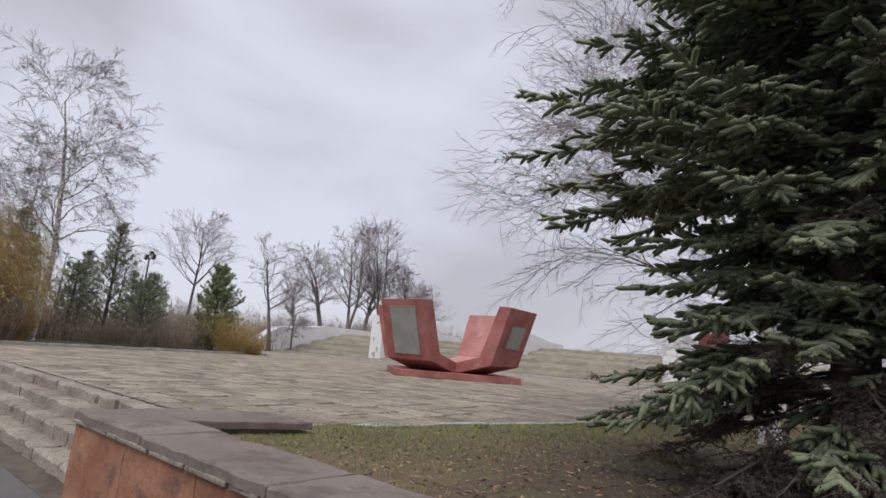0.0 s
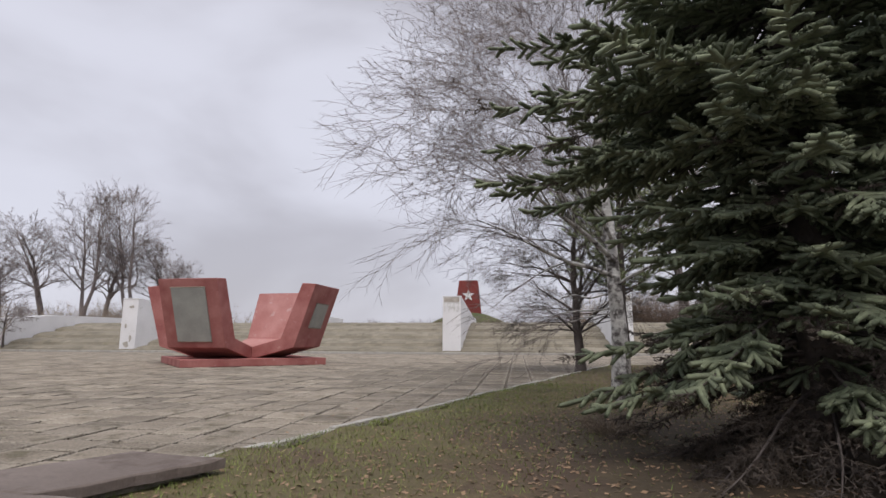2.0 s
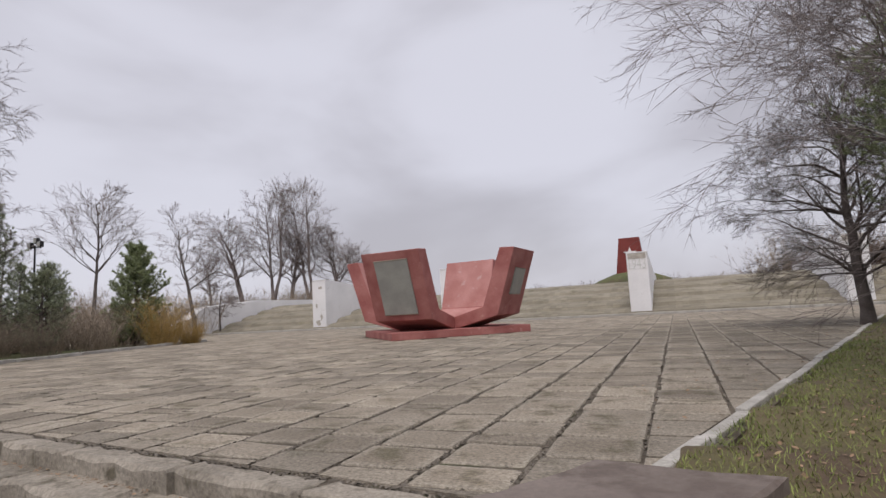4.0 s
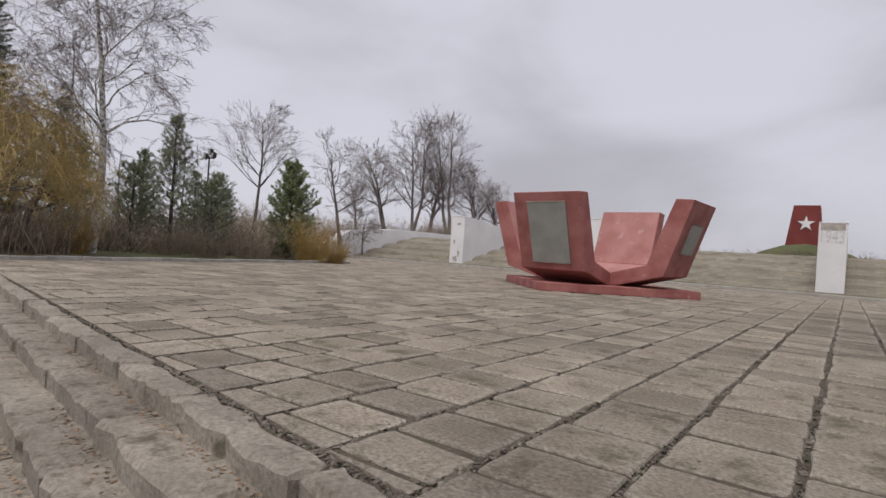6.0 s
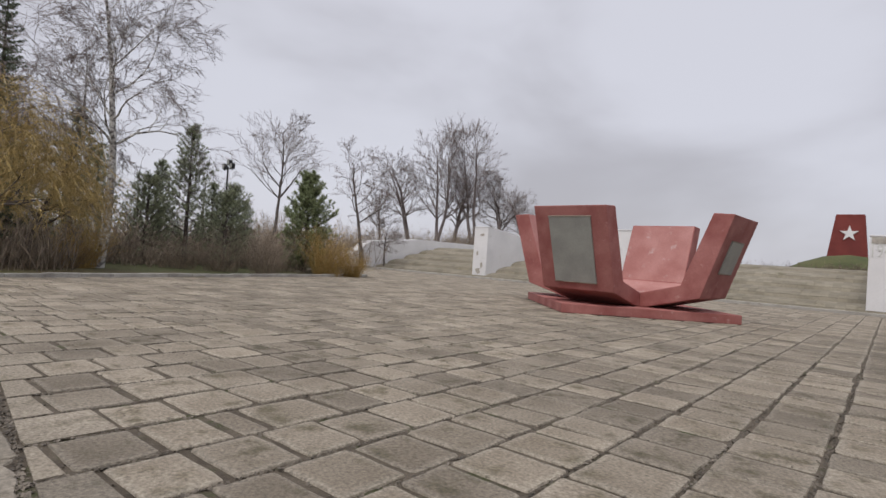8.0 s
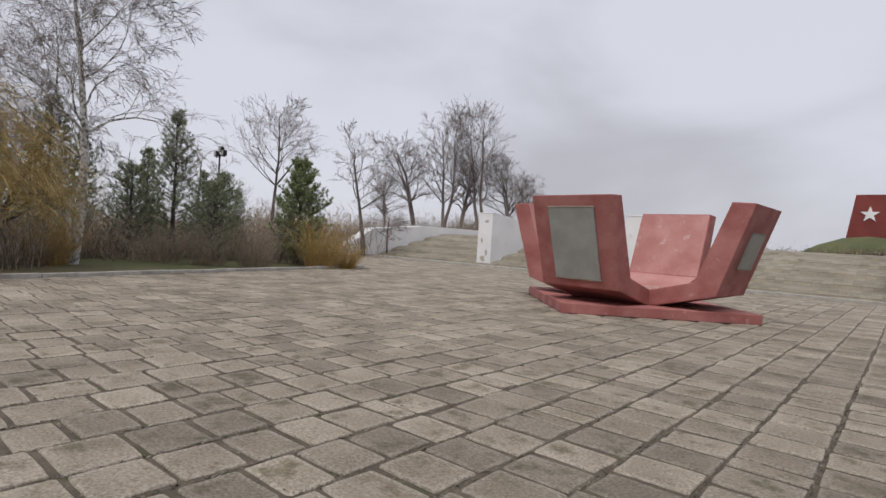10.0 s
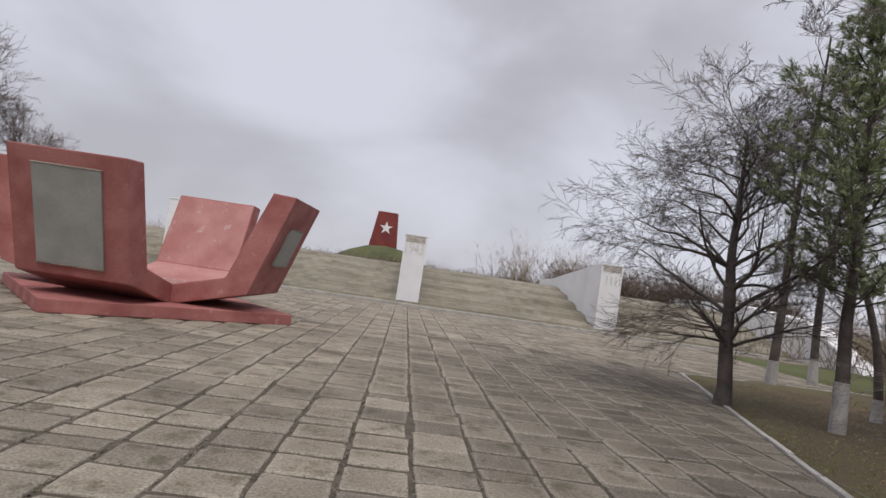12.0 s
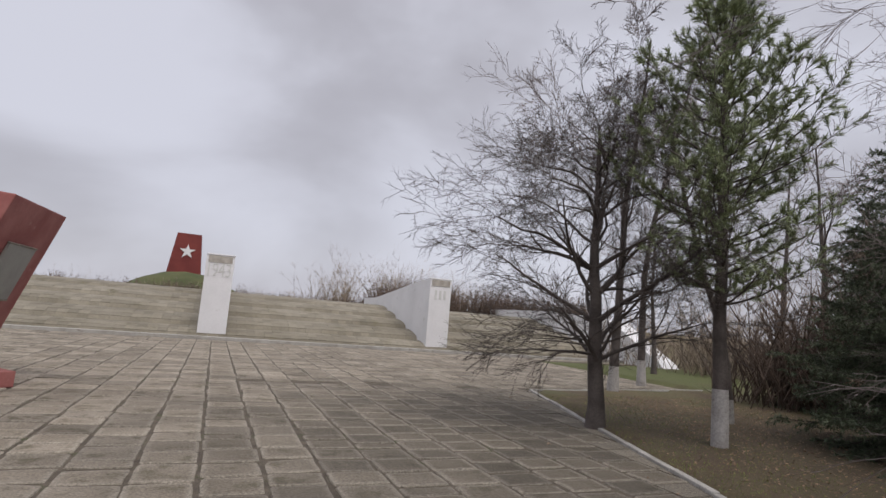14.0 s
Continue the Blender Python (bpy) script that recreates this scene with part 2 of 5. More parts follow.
def child(name, me, parent, label="", m=None):
    ob = new(name, me)
    ob.parent = parent
    if m is not None:
        ob.matrix_basis = m
    if label:
        ob["label"] = label
    return ob


def part(name, bm, mat, parent, label="", smooth=False):
    me = bpy.data.meshes.new(name)
    bmesh.ops.recalc_face_normals(bm, faces=bm.faces)
    bm.to_mesh(me)
    bm.free()
    me.materials.append(mat)
    if smooth:
        me.polygons.foreach_set("use_smooth", [True] * len(me.polygons))
    if parent is None:
        return new(name, me)
    return child(name, me, parent, label)


def prism(outline, z0, z1, bevel=0.0, top=None):
    """A bmesh prism over a list of (x, y); top: heights at the corners."""
    bm = bmesh.new()
    low = [bm.verts.new((x, y, z0)) for x, y in outline]
    high = [bm.verts.new((x, y, (top[i] if top else z1))) for i, (x, y) in enumerate(outline)]
    k = len(outline)
    bm.faces.new(low[::-1])
    bm.faces.new(high)
    for i in range(k):
        bm.faces.new((low[i], low[(i + 1) % k], high[(i + 1) % k], high[i]))
    if bevel:
        bmesh.ops.bevel(bm, geom=bm.edges[:], offset=bevel, segments=2, affect='EDGES', profile=0.6)
    return bm


def block(cx, cy, cz, sx, sy, sz, bevel=0.0):
    return prism([(cx - sx / 2, cy - sy / 2), (cx + sx / 2, cy - sy / 2), (cx + sx / 2, cy + sy / 2), (cx - sx / 2, cy + sy / 2)], cz - sz / 2, cz + sz / 2, bevel)


def extruded(profile, half, mat_to, bevel=0.0):
    """A profile of (u, v) extruded by +-half; mat_to(u, w, v) gives the place."""
    bm = bmesh.new()
    a = [bm.verts.new(mat_to(u, -half, v)) for u, v in profile]
    b = [bm.verts.new(mat_to(u, half, v)) for u, v in profile]
    k = len(profile)
    bm.faces.new(a[::-1])
    bm.faces.new(b)
    for i in range(k):
        bm.faces.new((a[i], a[(i + 1) % k], b[(i + 1) % k], b[i]))
    bmesh.ops.recalc_face_normals(bm, faces=bm.faces)
    if bevel:
        bmesh.ops.bevel(bm, geom=bm.edges[:], offset=bevel, segments=2, affect='EDGES', profile=0.6)
    return bm


def thing(name, label, category, x=0, y=0, z=0, group="", kind="", rz=0):
    ob = new(name)
    ob.empty_display_size = 0.2
    ob.matrix_basis = pose(x, y, z, 0, 0, rz)
    return tagged(ob, label, category, group, kind)


# ---- the plan, in metres; plaza level is zero ----
AXIS = -5.3                     # line of symmetry, along y
SKEW = 0.335                    # how the side edges open out
FOOT_Y = 28.7                   # kerb at the foot of the terrace
TURN_Y = 14.6                   # where the lawn ends
LAWN = 0.04
CORNER = (2.48, -6.15)           # foot of the parapet beside the steps
FRONT_TURN = -8.2               # the steps and the parapet stand a little askew
FC, FS = math.cos(radians(FRONT_TURN)), math.sin(radians(FRONT_TURN))


def right_edge(y):
    return 3.62 + SKEW * (y + 3.0)


def left_edge(y):
    return -15.65 - 0.28 * (y + 3.0)


def along(x, y):
    """A place in the frame of the steps: along them, and inwards from the parapet's face."""
    dx, dy = x - CORNER[0], y - CORNER[1]
    return FC * dx + FS * dy, -FS * dx + FC * dy


def front(x, inward):
    """The line that lies so far inwards of the parapet's face."""
    return CORNER[1] + (inward + FS * (x - CORNER[0])) / FC


def height(x, y):
    """The lie of the land."""
    u, v = along(x, y)
    if v < 0.25 or (v < 1.25 and -17.5 < u < 0.05):
        h = -0.75
    else:
        h = LAWN
    if left_edge(y) - 0.1 < x < right_edge(y) + 0.1 and v > 1.2 and y < TURN_Y + 0.2:
        h = -0.25
    if -45 < x < 30 and TURN_Y - 0.1 <= y < 46 and not (x > right_edge(TURN_Y) and y < TURN_Y + 0.15 * (x - 9)) and not (x > 17.2 and y < FOOT_Y - 1.6):
        h = -0.25
    if y > 42.5:
        h = max(h, min(2.25, (y - 42.5) / 2 * 2.25)) if -37 < x < 26 else h + min(2.2, max(0, (y - 42) / 14 * 2.2))
    if y > 300:
        h += (y - 300) * 0.004
    return h + 0.03 * noise.noise((x * 0.35, y * 0.35, 0.0)) * (0 if v < 1.3 else 1)


def ground_sheet():
    xs = sorted(set([-1500, -700, -350, -200, -120, -90] + list(range(-70, -14, 4)) + [-15] + [i * 0.5 for i in range(-28, 44)] + list(range(22, 60, 4)) + [62, 80, 110, 200, 350, 700, 1500]))
    ys = sorted(set([-1500, -600, -250, -100, -50, -25, -12] + [i * 0.12 for i in range(-75, -15)] + [i * 0.5 for i in range(-3, 40)] + list(range(20, 64, 2)) + [70, 80, 90, 100, 120, 150, 200, 300, 450, 800, 1500]))
    verts = [(x, y, height(x, y)) for y in ys for x in xs]
    w = len(xs)
    faces = [(j * w + i, j * w + i + 1, (j + 1) * w + i + 1, (j + 1) * w + i) for j in range(len(ys) - 1) for i in range(w - 1)]
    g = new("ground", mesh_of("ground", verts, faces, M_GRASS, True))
    tagged(g, "thin brown-green lawn and bare soil with fallen leaves", "ground", kind="structure")


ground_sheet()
road = part("road", prism([(-60, -40), (60, -40), (60, front(60, 0.2)), (-60, front(-60, 0.2))], -0.74, -0.65), M_ASPH, None)
tagged(road, "grey worn asphalt road below the steps", "road", kind="structure")


# ---- monument: a cross-shaped red bowl on a square plinth turned on its corner ----
def monument():
    t = thing("monument", "red concrete memorial bowl of four leaning slabs on a plinth", "monument", AXIS, 13.1, 0, rz=-4.1)
    h = 3.74
    part("plinth", prism([(0, -h), (h, 0), (0, h), (-h, 0)], 0, 0.27, 0.02), M_RED, t, "low square red plinth")
    part("core", block(0, 0, 0.47, 2.3, 2.3, 0.4, 0.02), M_FLAKE, t, "weathered inner floor of the bowl")
    prof = [(1.05, 0.272), (1.35, 0.272), (2.92, 0.68), (3.73, 3.1), (3.16, 3.14), (2.36, 1.02), (1.05, 0.66)]
    for a in range(4):
        c, s = math.cos(a * math.pi / 2), math.sin(a * math.pi / 2)
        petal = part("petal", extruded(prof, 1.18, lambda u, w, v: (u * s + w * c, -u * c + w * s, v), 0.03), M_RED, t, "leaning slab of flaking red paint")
        petal.data.materials.append(M_FADED_LIT)
        # upturned inner faces get the red with skylight painted in
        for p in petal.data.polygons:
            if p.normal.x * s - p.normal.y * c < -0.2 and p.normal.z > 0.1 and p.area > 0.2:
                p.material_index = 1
        if a in (0, 1):
            # plaque on the outer face, following its lean
            du, dv = 3.73 - 2.92, 3.1 - 0.68
            k = math.hypot(du, dv)
            nu, nv = dv / k, -du / k
            quad = []
            lo, hi, hw = ((0.1, 0.87, 0.68), (0.32, 0.70, 0.55))[a]
            for f, off in ((lo, 0.004), (hi, 0.004), (hi, 0.05), (lo, 0.05)):
                quad.append((2.92 + du * f + nu * off, 0.68 + dv * f + nv * off))
            plaque = part("plaque", extruded(quad, hw, lambda u, w, v: (u * s + w * c, -u * c + w * s, v), 0.006), M_PLAQUE, t, "grey metal plaque")
            for f0, f1 in ((lo - 0.012, lo - 0.001), (hi + 0.001, hi + 0.012)):
                edge = [(2.92 + du * f + nu * off, 0.68 + dv * f + nv * off) for f, off in ((f0, 0.003), (f1, 0.003), (f1, 0.058), (f0, 0.058))]
                part("edge_strip", extruded(edge, hw + 0.015, lambda u, w, v: (u * s + w * c, -u * c + w * s, v), 0.004), M_STEP, plaque, "pale cement edge")
    return t


monument()


# ---- white walls standing up through the terrace ----
def part_of_text(name, words, tall, wide, at, mat, parent, label):
    """Letters in relief on a wall that faces the steps."""
    cu = bpy.data.curves.new(name, 'FONT')
    cu.body = words
    cu.align_x = 'CENTER'
    cu.extrude = 0.02
    cu.resolution_u = 4
    src = bpy.data.objects.new(name, cu)
    bpy.context.scene.collection.objects.link(src)
    bpy.context.view_layer.update()
    me = bpy.data.meshes.new_from_object(src.evaluated_get(bpy.context.evaluated_depsgraph_get()))
    bpy.data.objects.remove(src)
    lo = [min(v.co[k] for v in me.vertices) for k in (0, 1)]
    hi = [max(v.co[k] for v in me.vertices) for k in (0, 1)]
    for v in me.vertices:
        u = ((v.co.x - lo[0]) / (hi[0] - lo[0]) - 0.5) * wide
        w = (v.co.y - lo[1]) / (hi[1] - lo[1]) * tall
        v.co = (at[0] + u, at[1] - v.co.z, at[2] + w)
    me.materials.clear()
    me.materials.append(mat)
    return child(name, me, parent, label)


def memorial_wall(x, pylon, y0=30.33, y1=45.0, group="memorial walls", figures=""):
    t = thing("memorial_wall", "whitewashed concrete wall running up through the stepped terrace" + (", number on its front" if pylon else ""), "wall", x, y0, 0, group)
    prof = [(0, 0), (0, 3.55), (0, 4.0), (1.2, 4.0), (11.0, 3.05), (y1 - y0, 3.0), (y1 - y0, 0)]
    part("body", extruded(prof, 0.65, lambda u, w, v: (w, u, v), 0.015), M_WHITE, t)
    part("cap", block(0.01, 0.3, 4.03, 1.33, 0.66, 0.07, 0.02), M_WHITE, t, "projecting cap")
    if x < -20:
        for dx, dz, w, h in ((-0.1, 0.55, 0.55, 0.5), (0.2, 1.0, 0.3, 0.6), (-0.25, 1.9, 0.25, 0.5), (0.15, 3.4, 0.5, 0.3)):
            rim = random.Random(int(dz * 100) + int(x))
            ring = [(dx + 0.5 * w * math.cos(a * 0.571) * rim.uniform(0.5, 1.1), dz + 0.5 * h * math.sin(a * 0.571) * rim.uniform(0.5, 1.1)) for a in range(11)]
            part("worn_patch", extruded(ring, 0.012, lambda u, w, v: (u, w - 0.002, v)), M_PATCH, t, "bare patch where whitewash has come off")
    if pylon:
        part("worn_patch", block(0, -0.012, 3.8, 1.1, 0.03, 0.34, 0.004), M_PATCH, t, "bare patch where whitewash has come off")
        if figures:
            part_of_text("figures", figures, 0.7, 1.05, (0, -0.006, 2.95), M_INK, t, "raised grey figures of a year")
        else:
            for i in range(3):
                part("figure", block(-0.27 + i * 0.27, -0.006, 3.12, 0.13, 0.03, 0.52, 0.004), M_INK, t, "worn grey figure")
    return t


memorial_wall(1.38, True, figures="1943")
memorial_wall(13.12, True)
memorial_wall(-12.0, False)
memorial_wall(-23.6, False)


def end_wall(x):
    t = thing("memorial_wall", "white wedge-shaped end wall falling to the lawn", "wall", x, 25.6, 0, "memorial walls")
    prof = [(-0.4, -0.1), (0, 0.28), (4.1, 2.47), (10.8, 3.05), (17.5, 3.1), (21.0, 3.1), (21.0, -0.1)]
    part("body", extruded(prof, 0.6, lambda u, w, v: (w, u, v), 0.015), M_WHITE, t)


end_wall(25.4)
end_wall(-36.0)


# ---- terrace of stepped blocks ----
TIERS = [(30.2, 0.0, 31.7, 0.44), (31.76, 0.46, 33.9, 1.01), (33.96, 1.03, 36.1, 1.58), (36.16, 1.60, 38.2, 2.08), (38.26, 2.10, 40.7, 2.45)]


def terrace():
    """Five tiers; each is a steep course of blocks, two flatter courses behind it, and a narrow ledge."""
    t = thing("terrace", "long stepped terrace of mossy concrete blocks", "terrace", kind="structure")
    rng = random.Random(5)
    part("apron_kerb", block(AXIS, FOOT_Y, 0.05, 61, 0.34, 0.2, 0.02), M_KERB, t, "pale kerb at the foot")
    for n, (ya, za, yb, zb) in enumerate(TIERS):
        verts, faces = [], []
        dy, dz = yb - ya, zb - za
        stops = [(ya, za - 0.06), (ya + dy * 0.08, za + dz * 0.36), (ya + dy * 0.28, za + dz * 0.64), (ya + dy * 0.58, za + dz * 0.86), (yb, zb), (yb + (6 if n == 4 else 0.08), zb + 0.005)]
        for (y0, z0), (y1, z1) in zip(stops, stops[1:]):
            x = -35.3
            while x < 24.7:
                w = 0.44
                d, g = rng.uniform(-0.010, 0.010), 0.003
                ux, uz = y1 - y0, z1 - z0
                k = math.hypot(ux, uz)
                ny, nz = -uz / k * (0.04 + d), ux / k * (0.04 + d)
                q = len(verts)
                for px in (x + g, x + w - g):
                    verts += [(px, y0 - 0.0, z0), (px, y0 + ny + ux * 0.02, z0 + nz + uz * 0.02), (px, y1 + ny - ux * 0.02, z1 + nz - uz * 0.02), (px, y1, z1)]
                faces += [(q, q + 4, q + 5, q + 1), (q + 1, q + 5, q + 6, q + 2), (q + 2, q + 6, q + 7, q + 3), (q, q + 1, q + 2, q + 3), (q + 4, q + 7, q + 6, q + 5)]
                x += w
        ob = child("terrace_step", mesh_of("terrace_step", verts, faces, M_TERR), t)
        ob["kind"] = "stuff"
        bed = [(ya + 0.05, -0.6), (ya + 0.06, za - 0.07), (ya + dy * 0.08 + 0.03, za + dz * 0.36 - 0.04), (ya + dy * 0.28 + 0.01, za + dz * 0.64 - 0.04), (ya + dy * 0.58, za + dz * 0.86 - 0.03), (yb, zb - 0.03), (yb + (6 if n == 4 else 0.1), zb - 0.03), (yb + (6 if n == 4 else 0.1), -0.6)]
        part("terrace_bed", extruded(bed, 30.2, lambda u, w, v: (w + AXIS, u, v)), M_JOINT, t, "earth under the blocks")


terrace()


# ---- stele on its mound ----
def stele():
    t = thing("stele", "tall dark red tapering stele with a white star", "stele", -4.22, 109.0, 5.9)
    prof = [(-3.0, 0), (2.65, 0), (1.95, 7.55), (-1.95, 7.55)]
    part("body", extruded(prof, 1.4, lambda u, w, v: (u, w, v), 0.04), M_REDDARK, t)
    pts = []
    for i in range(10):
        r = 1.35 if i % 2 == 0 else 0.52
        a = math.pi / 2 + i * math.pi / 5
        pts.append((r * math.cos(a), 4.35 + r * math.sin(a)))
    part("star", extruded(pts, 0.1, lambda u, w, v: (u, w - 1.45, v)), M_WHITE, t, "white five-pointed star")
    bm = bmesh.new()
    rings = []
    for r, z in ((12.5, 1.5), (9.6, 3.3), (6.6, 5.0), (3.4, 6.2), (0.1, 6.6)):
        rings.append([bm.verts.new((r * 1.0 * math.cos(k * math.pi / 14) - 4.0, 105.8 + r * math.sin(k * math.pi / 14), z)) for k in range(28)])
    for a, b in zip(rings, rings[1:]):
        for k in range(28):
            bm.faces.new((a[k], a[(k + 1) % 28], b[(k + 1) % 28], b[k]))
    bm.faces.new(rings[-1])
    m = part("mound", bm, M_MOUND, None, smooth=True)
    tagged(m, "grassy mound under the stele", "mound", kind="structure")


stele()
# ---- steps, parapet and kerbs ----
def chipped(poly, z0, z1, rng, step=0.11, amp=0.008, edge=0.018):
    """A cast slab whose upper edge is worn and chipped along its whole outline."""
    pts = []
    for (ax, ay), (bx, by) in zip(poly, poly[1:] + poly[:1]):
        L = math.hypot(bx - ax, by - ay)
        nx, ny = (by - ay) / L, -(bx - ax) / L
        k = max(1, int(L / step))
        for q in range(k):
            s = (q + (rng.uniform(-0.3, 0.3) if q else 0)) / k
            o = rng.gauss(0, amp) - (rng.uniform(0.01, 0.03) if rng.random() < 0.12 else 0)
            pts.append((ax + (bx - ax) * s + nx * o, ay + (by - ay) * s + ny * o, nx, ny))
    bm = bmesh.new()
    sag = lambda x: 0.006 * noise.noise((x * 1.7, z1 * 9.0, 0.3))
    low = [bm.verts.new((x, y, z0)) for x, y, _, _ in pts]
    rim = []
    top = []
    for x, y, nx, ny in pts:
        e = edge * rng.uniform(0.4, 1.6)
        rim.append(bm.verts.new((x, y, z1 - e + sag(x))))
        top.append(bm.verts.new((x - nx * e, y - ny * e, z1 + sag(x) + rng.uniform(-0.003, 0.002))))
    k = len(pts)
    for q in range(k):
        r = (q + 1) % k
        bm.faces.new((low[q], low[r], rim[r], rim[q]))
        bm.faces.new((rim[q], rim[r], top[r], top[q]))
    bm.faces.new(top)
    bm.faces.new(low[::-1])
    bmesh.ops.recalc_face_normals(bm, faces=bm.faces)
    return bm


def rough_block(x0, x1, y0, y1, z0, z1, rng, mat, parent, name, label=""):
    """A worn cast block with chipped edges, lying a little askew."""
    a, c = rng.uniform(-0.014, 0.014), rng.uniform(-0.014, 0.014)
    return part(name, chipped([(x0, y0 + a), (x1, y0 + c), (x1, y1 + c), (x0, y1 + a)], z0, z1, rng, 0.12, 0.009, 0.03), mat, parent, label)


def stairs():
    t = thing("stairs", "four worn pale concrete steps with chipped edges and weeds in the joints", "stairs", *CORNER, 0, kind="structure", rz=FRONT_TURN)
    rng = random.Random(11)
    part("underlay", prism([(-17.2, -0.05), (-0.05, -0.05), (-0.05, 1.25), (-17.2, 1.25)], -0.735, -0.645), M_JOINT, t, "earth under the steps")
    rows = [(1.23, 0.0, 0.21), (0.92, -0.16, 0.34), (0.61, -0.325, 0.34), (0.30, -0.49, 0.34)]
    for y, z, d in rows:
        x = -17.2 - rng.uniform(0, 0.5)
        while x < -0.12:
            w = min(rng.uniform(1.0, 1.6), -0.06 - x)
            rough_block(x + 0.008, x + w - 0.008, y - 0.07 + rng.uniform(-0.012, 0.012), y + d - 0.05, z - 0.26, z + rng.uniform(-0.012, 0.012), rng, M_STEP, t, "step_block")
            x += w


stairs()


def parapet():
    t = thing("parapet", "low parapet of rust-red granite panels under a grey coping", "wall", *CORNER, 0, kind="structure", rz=FRONT_TURN)
    rng = random.Random(3)
    x0, x1, y0, y1 = 0.0, 13.0, 0.0, 0.58
    part("core", prism([(x0 + 0.05, y0 + 0.05), (x1, y0 + 0.05), (x1, y1), (x0 + 0.05, y1)], -0.72, 0.085), M_STEP, t)
    x = x0
    while x < x1 - 0.2:
        w = 1.15
        part("granite_panel", block(x + w / 2, y0 + 0.02, -0.3, w - 0.012, 0.05, 0.76, 0.006), M_GRANITE, t)
        x += w
    part("granite_panel", block(x0 + 0.025, (y0 + y1) / 2 + 0.02, -0.3, 0.05, y1 - y0 - 0.05, 0.76, 0.006), M_GRANITE, t)
    x = x0 - 0.02
    while x < x1 - 0.2:
        w = rng.uniform(1.4, 1.7)
        dz = rng.uniform(-0.008, 0.008)
        part("coping_slab", chipped([(x + 0.006, y0 - 0.03), (x + w - 0.006, y0 - 0.03), (x + w - 0.006, y1 + 0.03), (x + 0.006, y1 + 0.03)], 0.09, 0.165 + dz, rng, 0.13, 0.006, 0.012), M_COPING, t, "grey coping slab")
        x += w
    x = x0
    while x < x1 - 0.2:
        w = rng.uniform(0.35, 0.8)
        part("mortar_strip", block(x + w / 2, y0 - 0.012 + rng.uniform(-0.006, 0.006), 0.075, w - rng.uniform(0.01, 0.06), 0.035, 0.03, 0.008), M_STEP, t, "crumbling pale mortar under the coping")
        x += w
    # side cheek beside the steps
    dx = 0.5 * 0.9
    out = [(-0.08, 0.61), (0.8, 0.61), (0.74 + dx, 1.7), (-0.08 + dx, 1.7)]
    part("cheek_slab", chipped(out, 0.09, 0.16, rng, 0.12, 0.009, 0.014), M_COPING, t, "cracked slab lifting over the soil")
    inn = [(0.0, 0.61), (0.7, 0.61), (0.62 + dx, 1.58), (0.0 + dx, 1.58)]
    part("cheek_core", prism(inn, -0.6, 0.075), M_STEP, t)


parapet()


def kerb_run(points, label, group, width=0.11, rise=0.045):
    rng = random.Random(len(points) + int(points[0][0] * 7))
    t = thing("kerb", label, "kerb", group=group, kind="structure")
    for (ax, ay), (bx, by) in zip(points, points[1:]):
        L = math.hypot(bx - ax, by - ay)
        n = max(1, round(L / 1.0))
        ux, uy = (bx - ax) / L, (by - ay) / L
        for i in range(n):
            a, b = i * L / n + 0.008, (i + 1) * L / n - 0.008
            o = rng.uniform(-0.012, 0.012)
            q = [(ax + ux * s + uy * (k + o), ay + uy * s - ux * (k + o)) for s, k in ((a, -width / 2), (b, -width / 2), (b, width / 2), (a, width / 2))]
            part("kerb_stone", prism(q, -0.25, rise + rng.uniform(-0.012, 0.012), 0.015), M_KERB, t)


kerb_run([(right_edge(-4.3) + 0.12, -4.3), (right_edge(TURN_Y) + 0.1, TURN_Y), (16.6, 15.75), (27.0, 17.5)], "narrow whitewashed kerb between paving and lawn", "kerbs", 0.1, 0.03)
kerb_run([(left_edge(-2.2) - 0.1, -2.2), (left_edge(16.0) - 0.1, 16.0)], "pale worn kerb along the tree belt", "kerbs", 0.2, 0.11)

# ---- trees ----
def tubes(segs, sides):
    """Tapered tubes for rows of p0, p1, r0, r1."""
    s = np.asarray(segs, float)
    p0, p1, r0, r1 = s[:, :3], s[:, 3:6], s[:, 6:7], s[:, 7:8]
    d = p1 - p0
    d /= np.linalg.norm(d, axis=1, keepdims=True) + 1e-9
    ref = np.where(np.abs(d[:, 2:3]) > 0.9, [[1.0, 0, 0]], [[0, 0, 1.0]])
    u = np.cross(d, ref)
    u /= np.linalg.norm(u, axis=1, keepdims=True) + 1e-9
    v = np.cross(d, u)
    ang = np.arange(sides) * 2 * np.pi / sides
    ring = np.cos(ang)[None, :, None] * u[:, None] + np.sin(ang)[None, :, None] * v[:, None]
    verts = np.concatenate([p0[:, None] + ring * r0[:, None], p1[:, None] + ring * r1[:, None]], 1).reshape(-1, 3)
    k = np.arange(sides)
    k2 = (k + 1) % sides
    one = np.concatenate([np.stack([k, k2, sides + k2], 1), np.stack([k, sides + k2, sides + k], 1)])
    tris = (np.arange(len(s)) * 2 * sides)[:, None, None] + one[None]
    return verts, tris.reshape(-1, 3)


def cones(segs):
    """Fine twig ends: three-sided spikes for rows of p0, p1, r0, r1."""
    s = np.asarray(segs, float)
    v, _ = tubes(s, 3)
    v = v.reshape(-1, 6, 3)[:, :4].copy()
    v[:, 3] = s[:, 3:6]
    one = np.array([[0, 1, 3], [1, 2, 3], [2, 0, 3]])
    return v.reshape(-1, 3), ((np.arange(len(s)) * 4)[:, None, None] + one[None]).reshape(-1, 3)


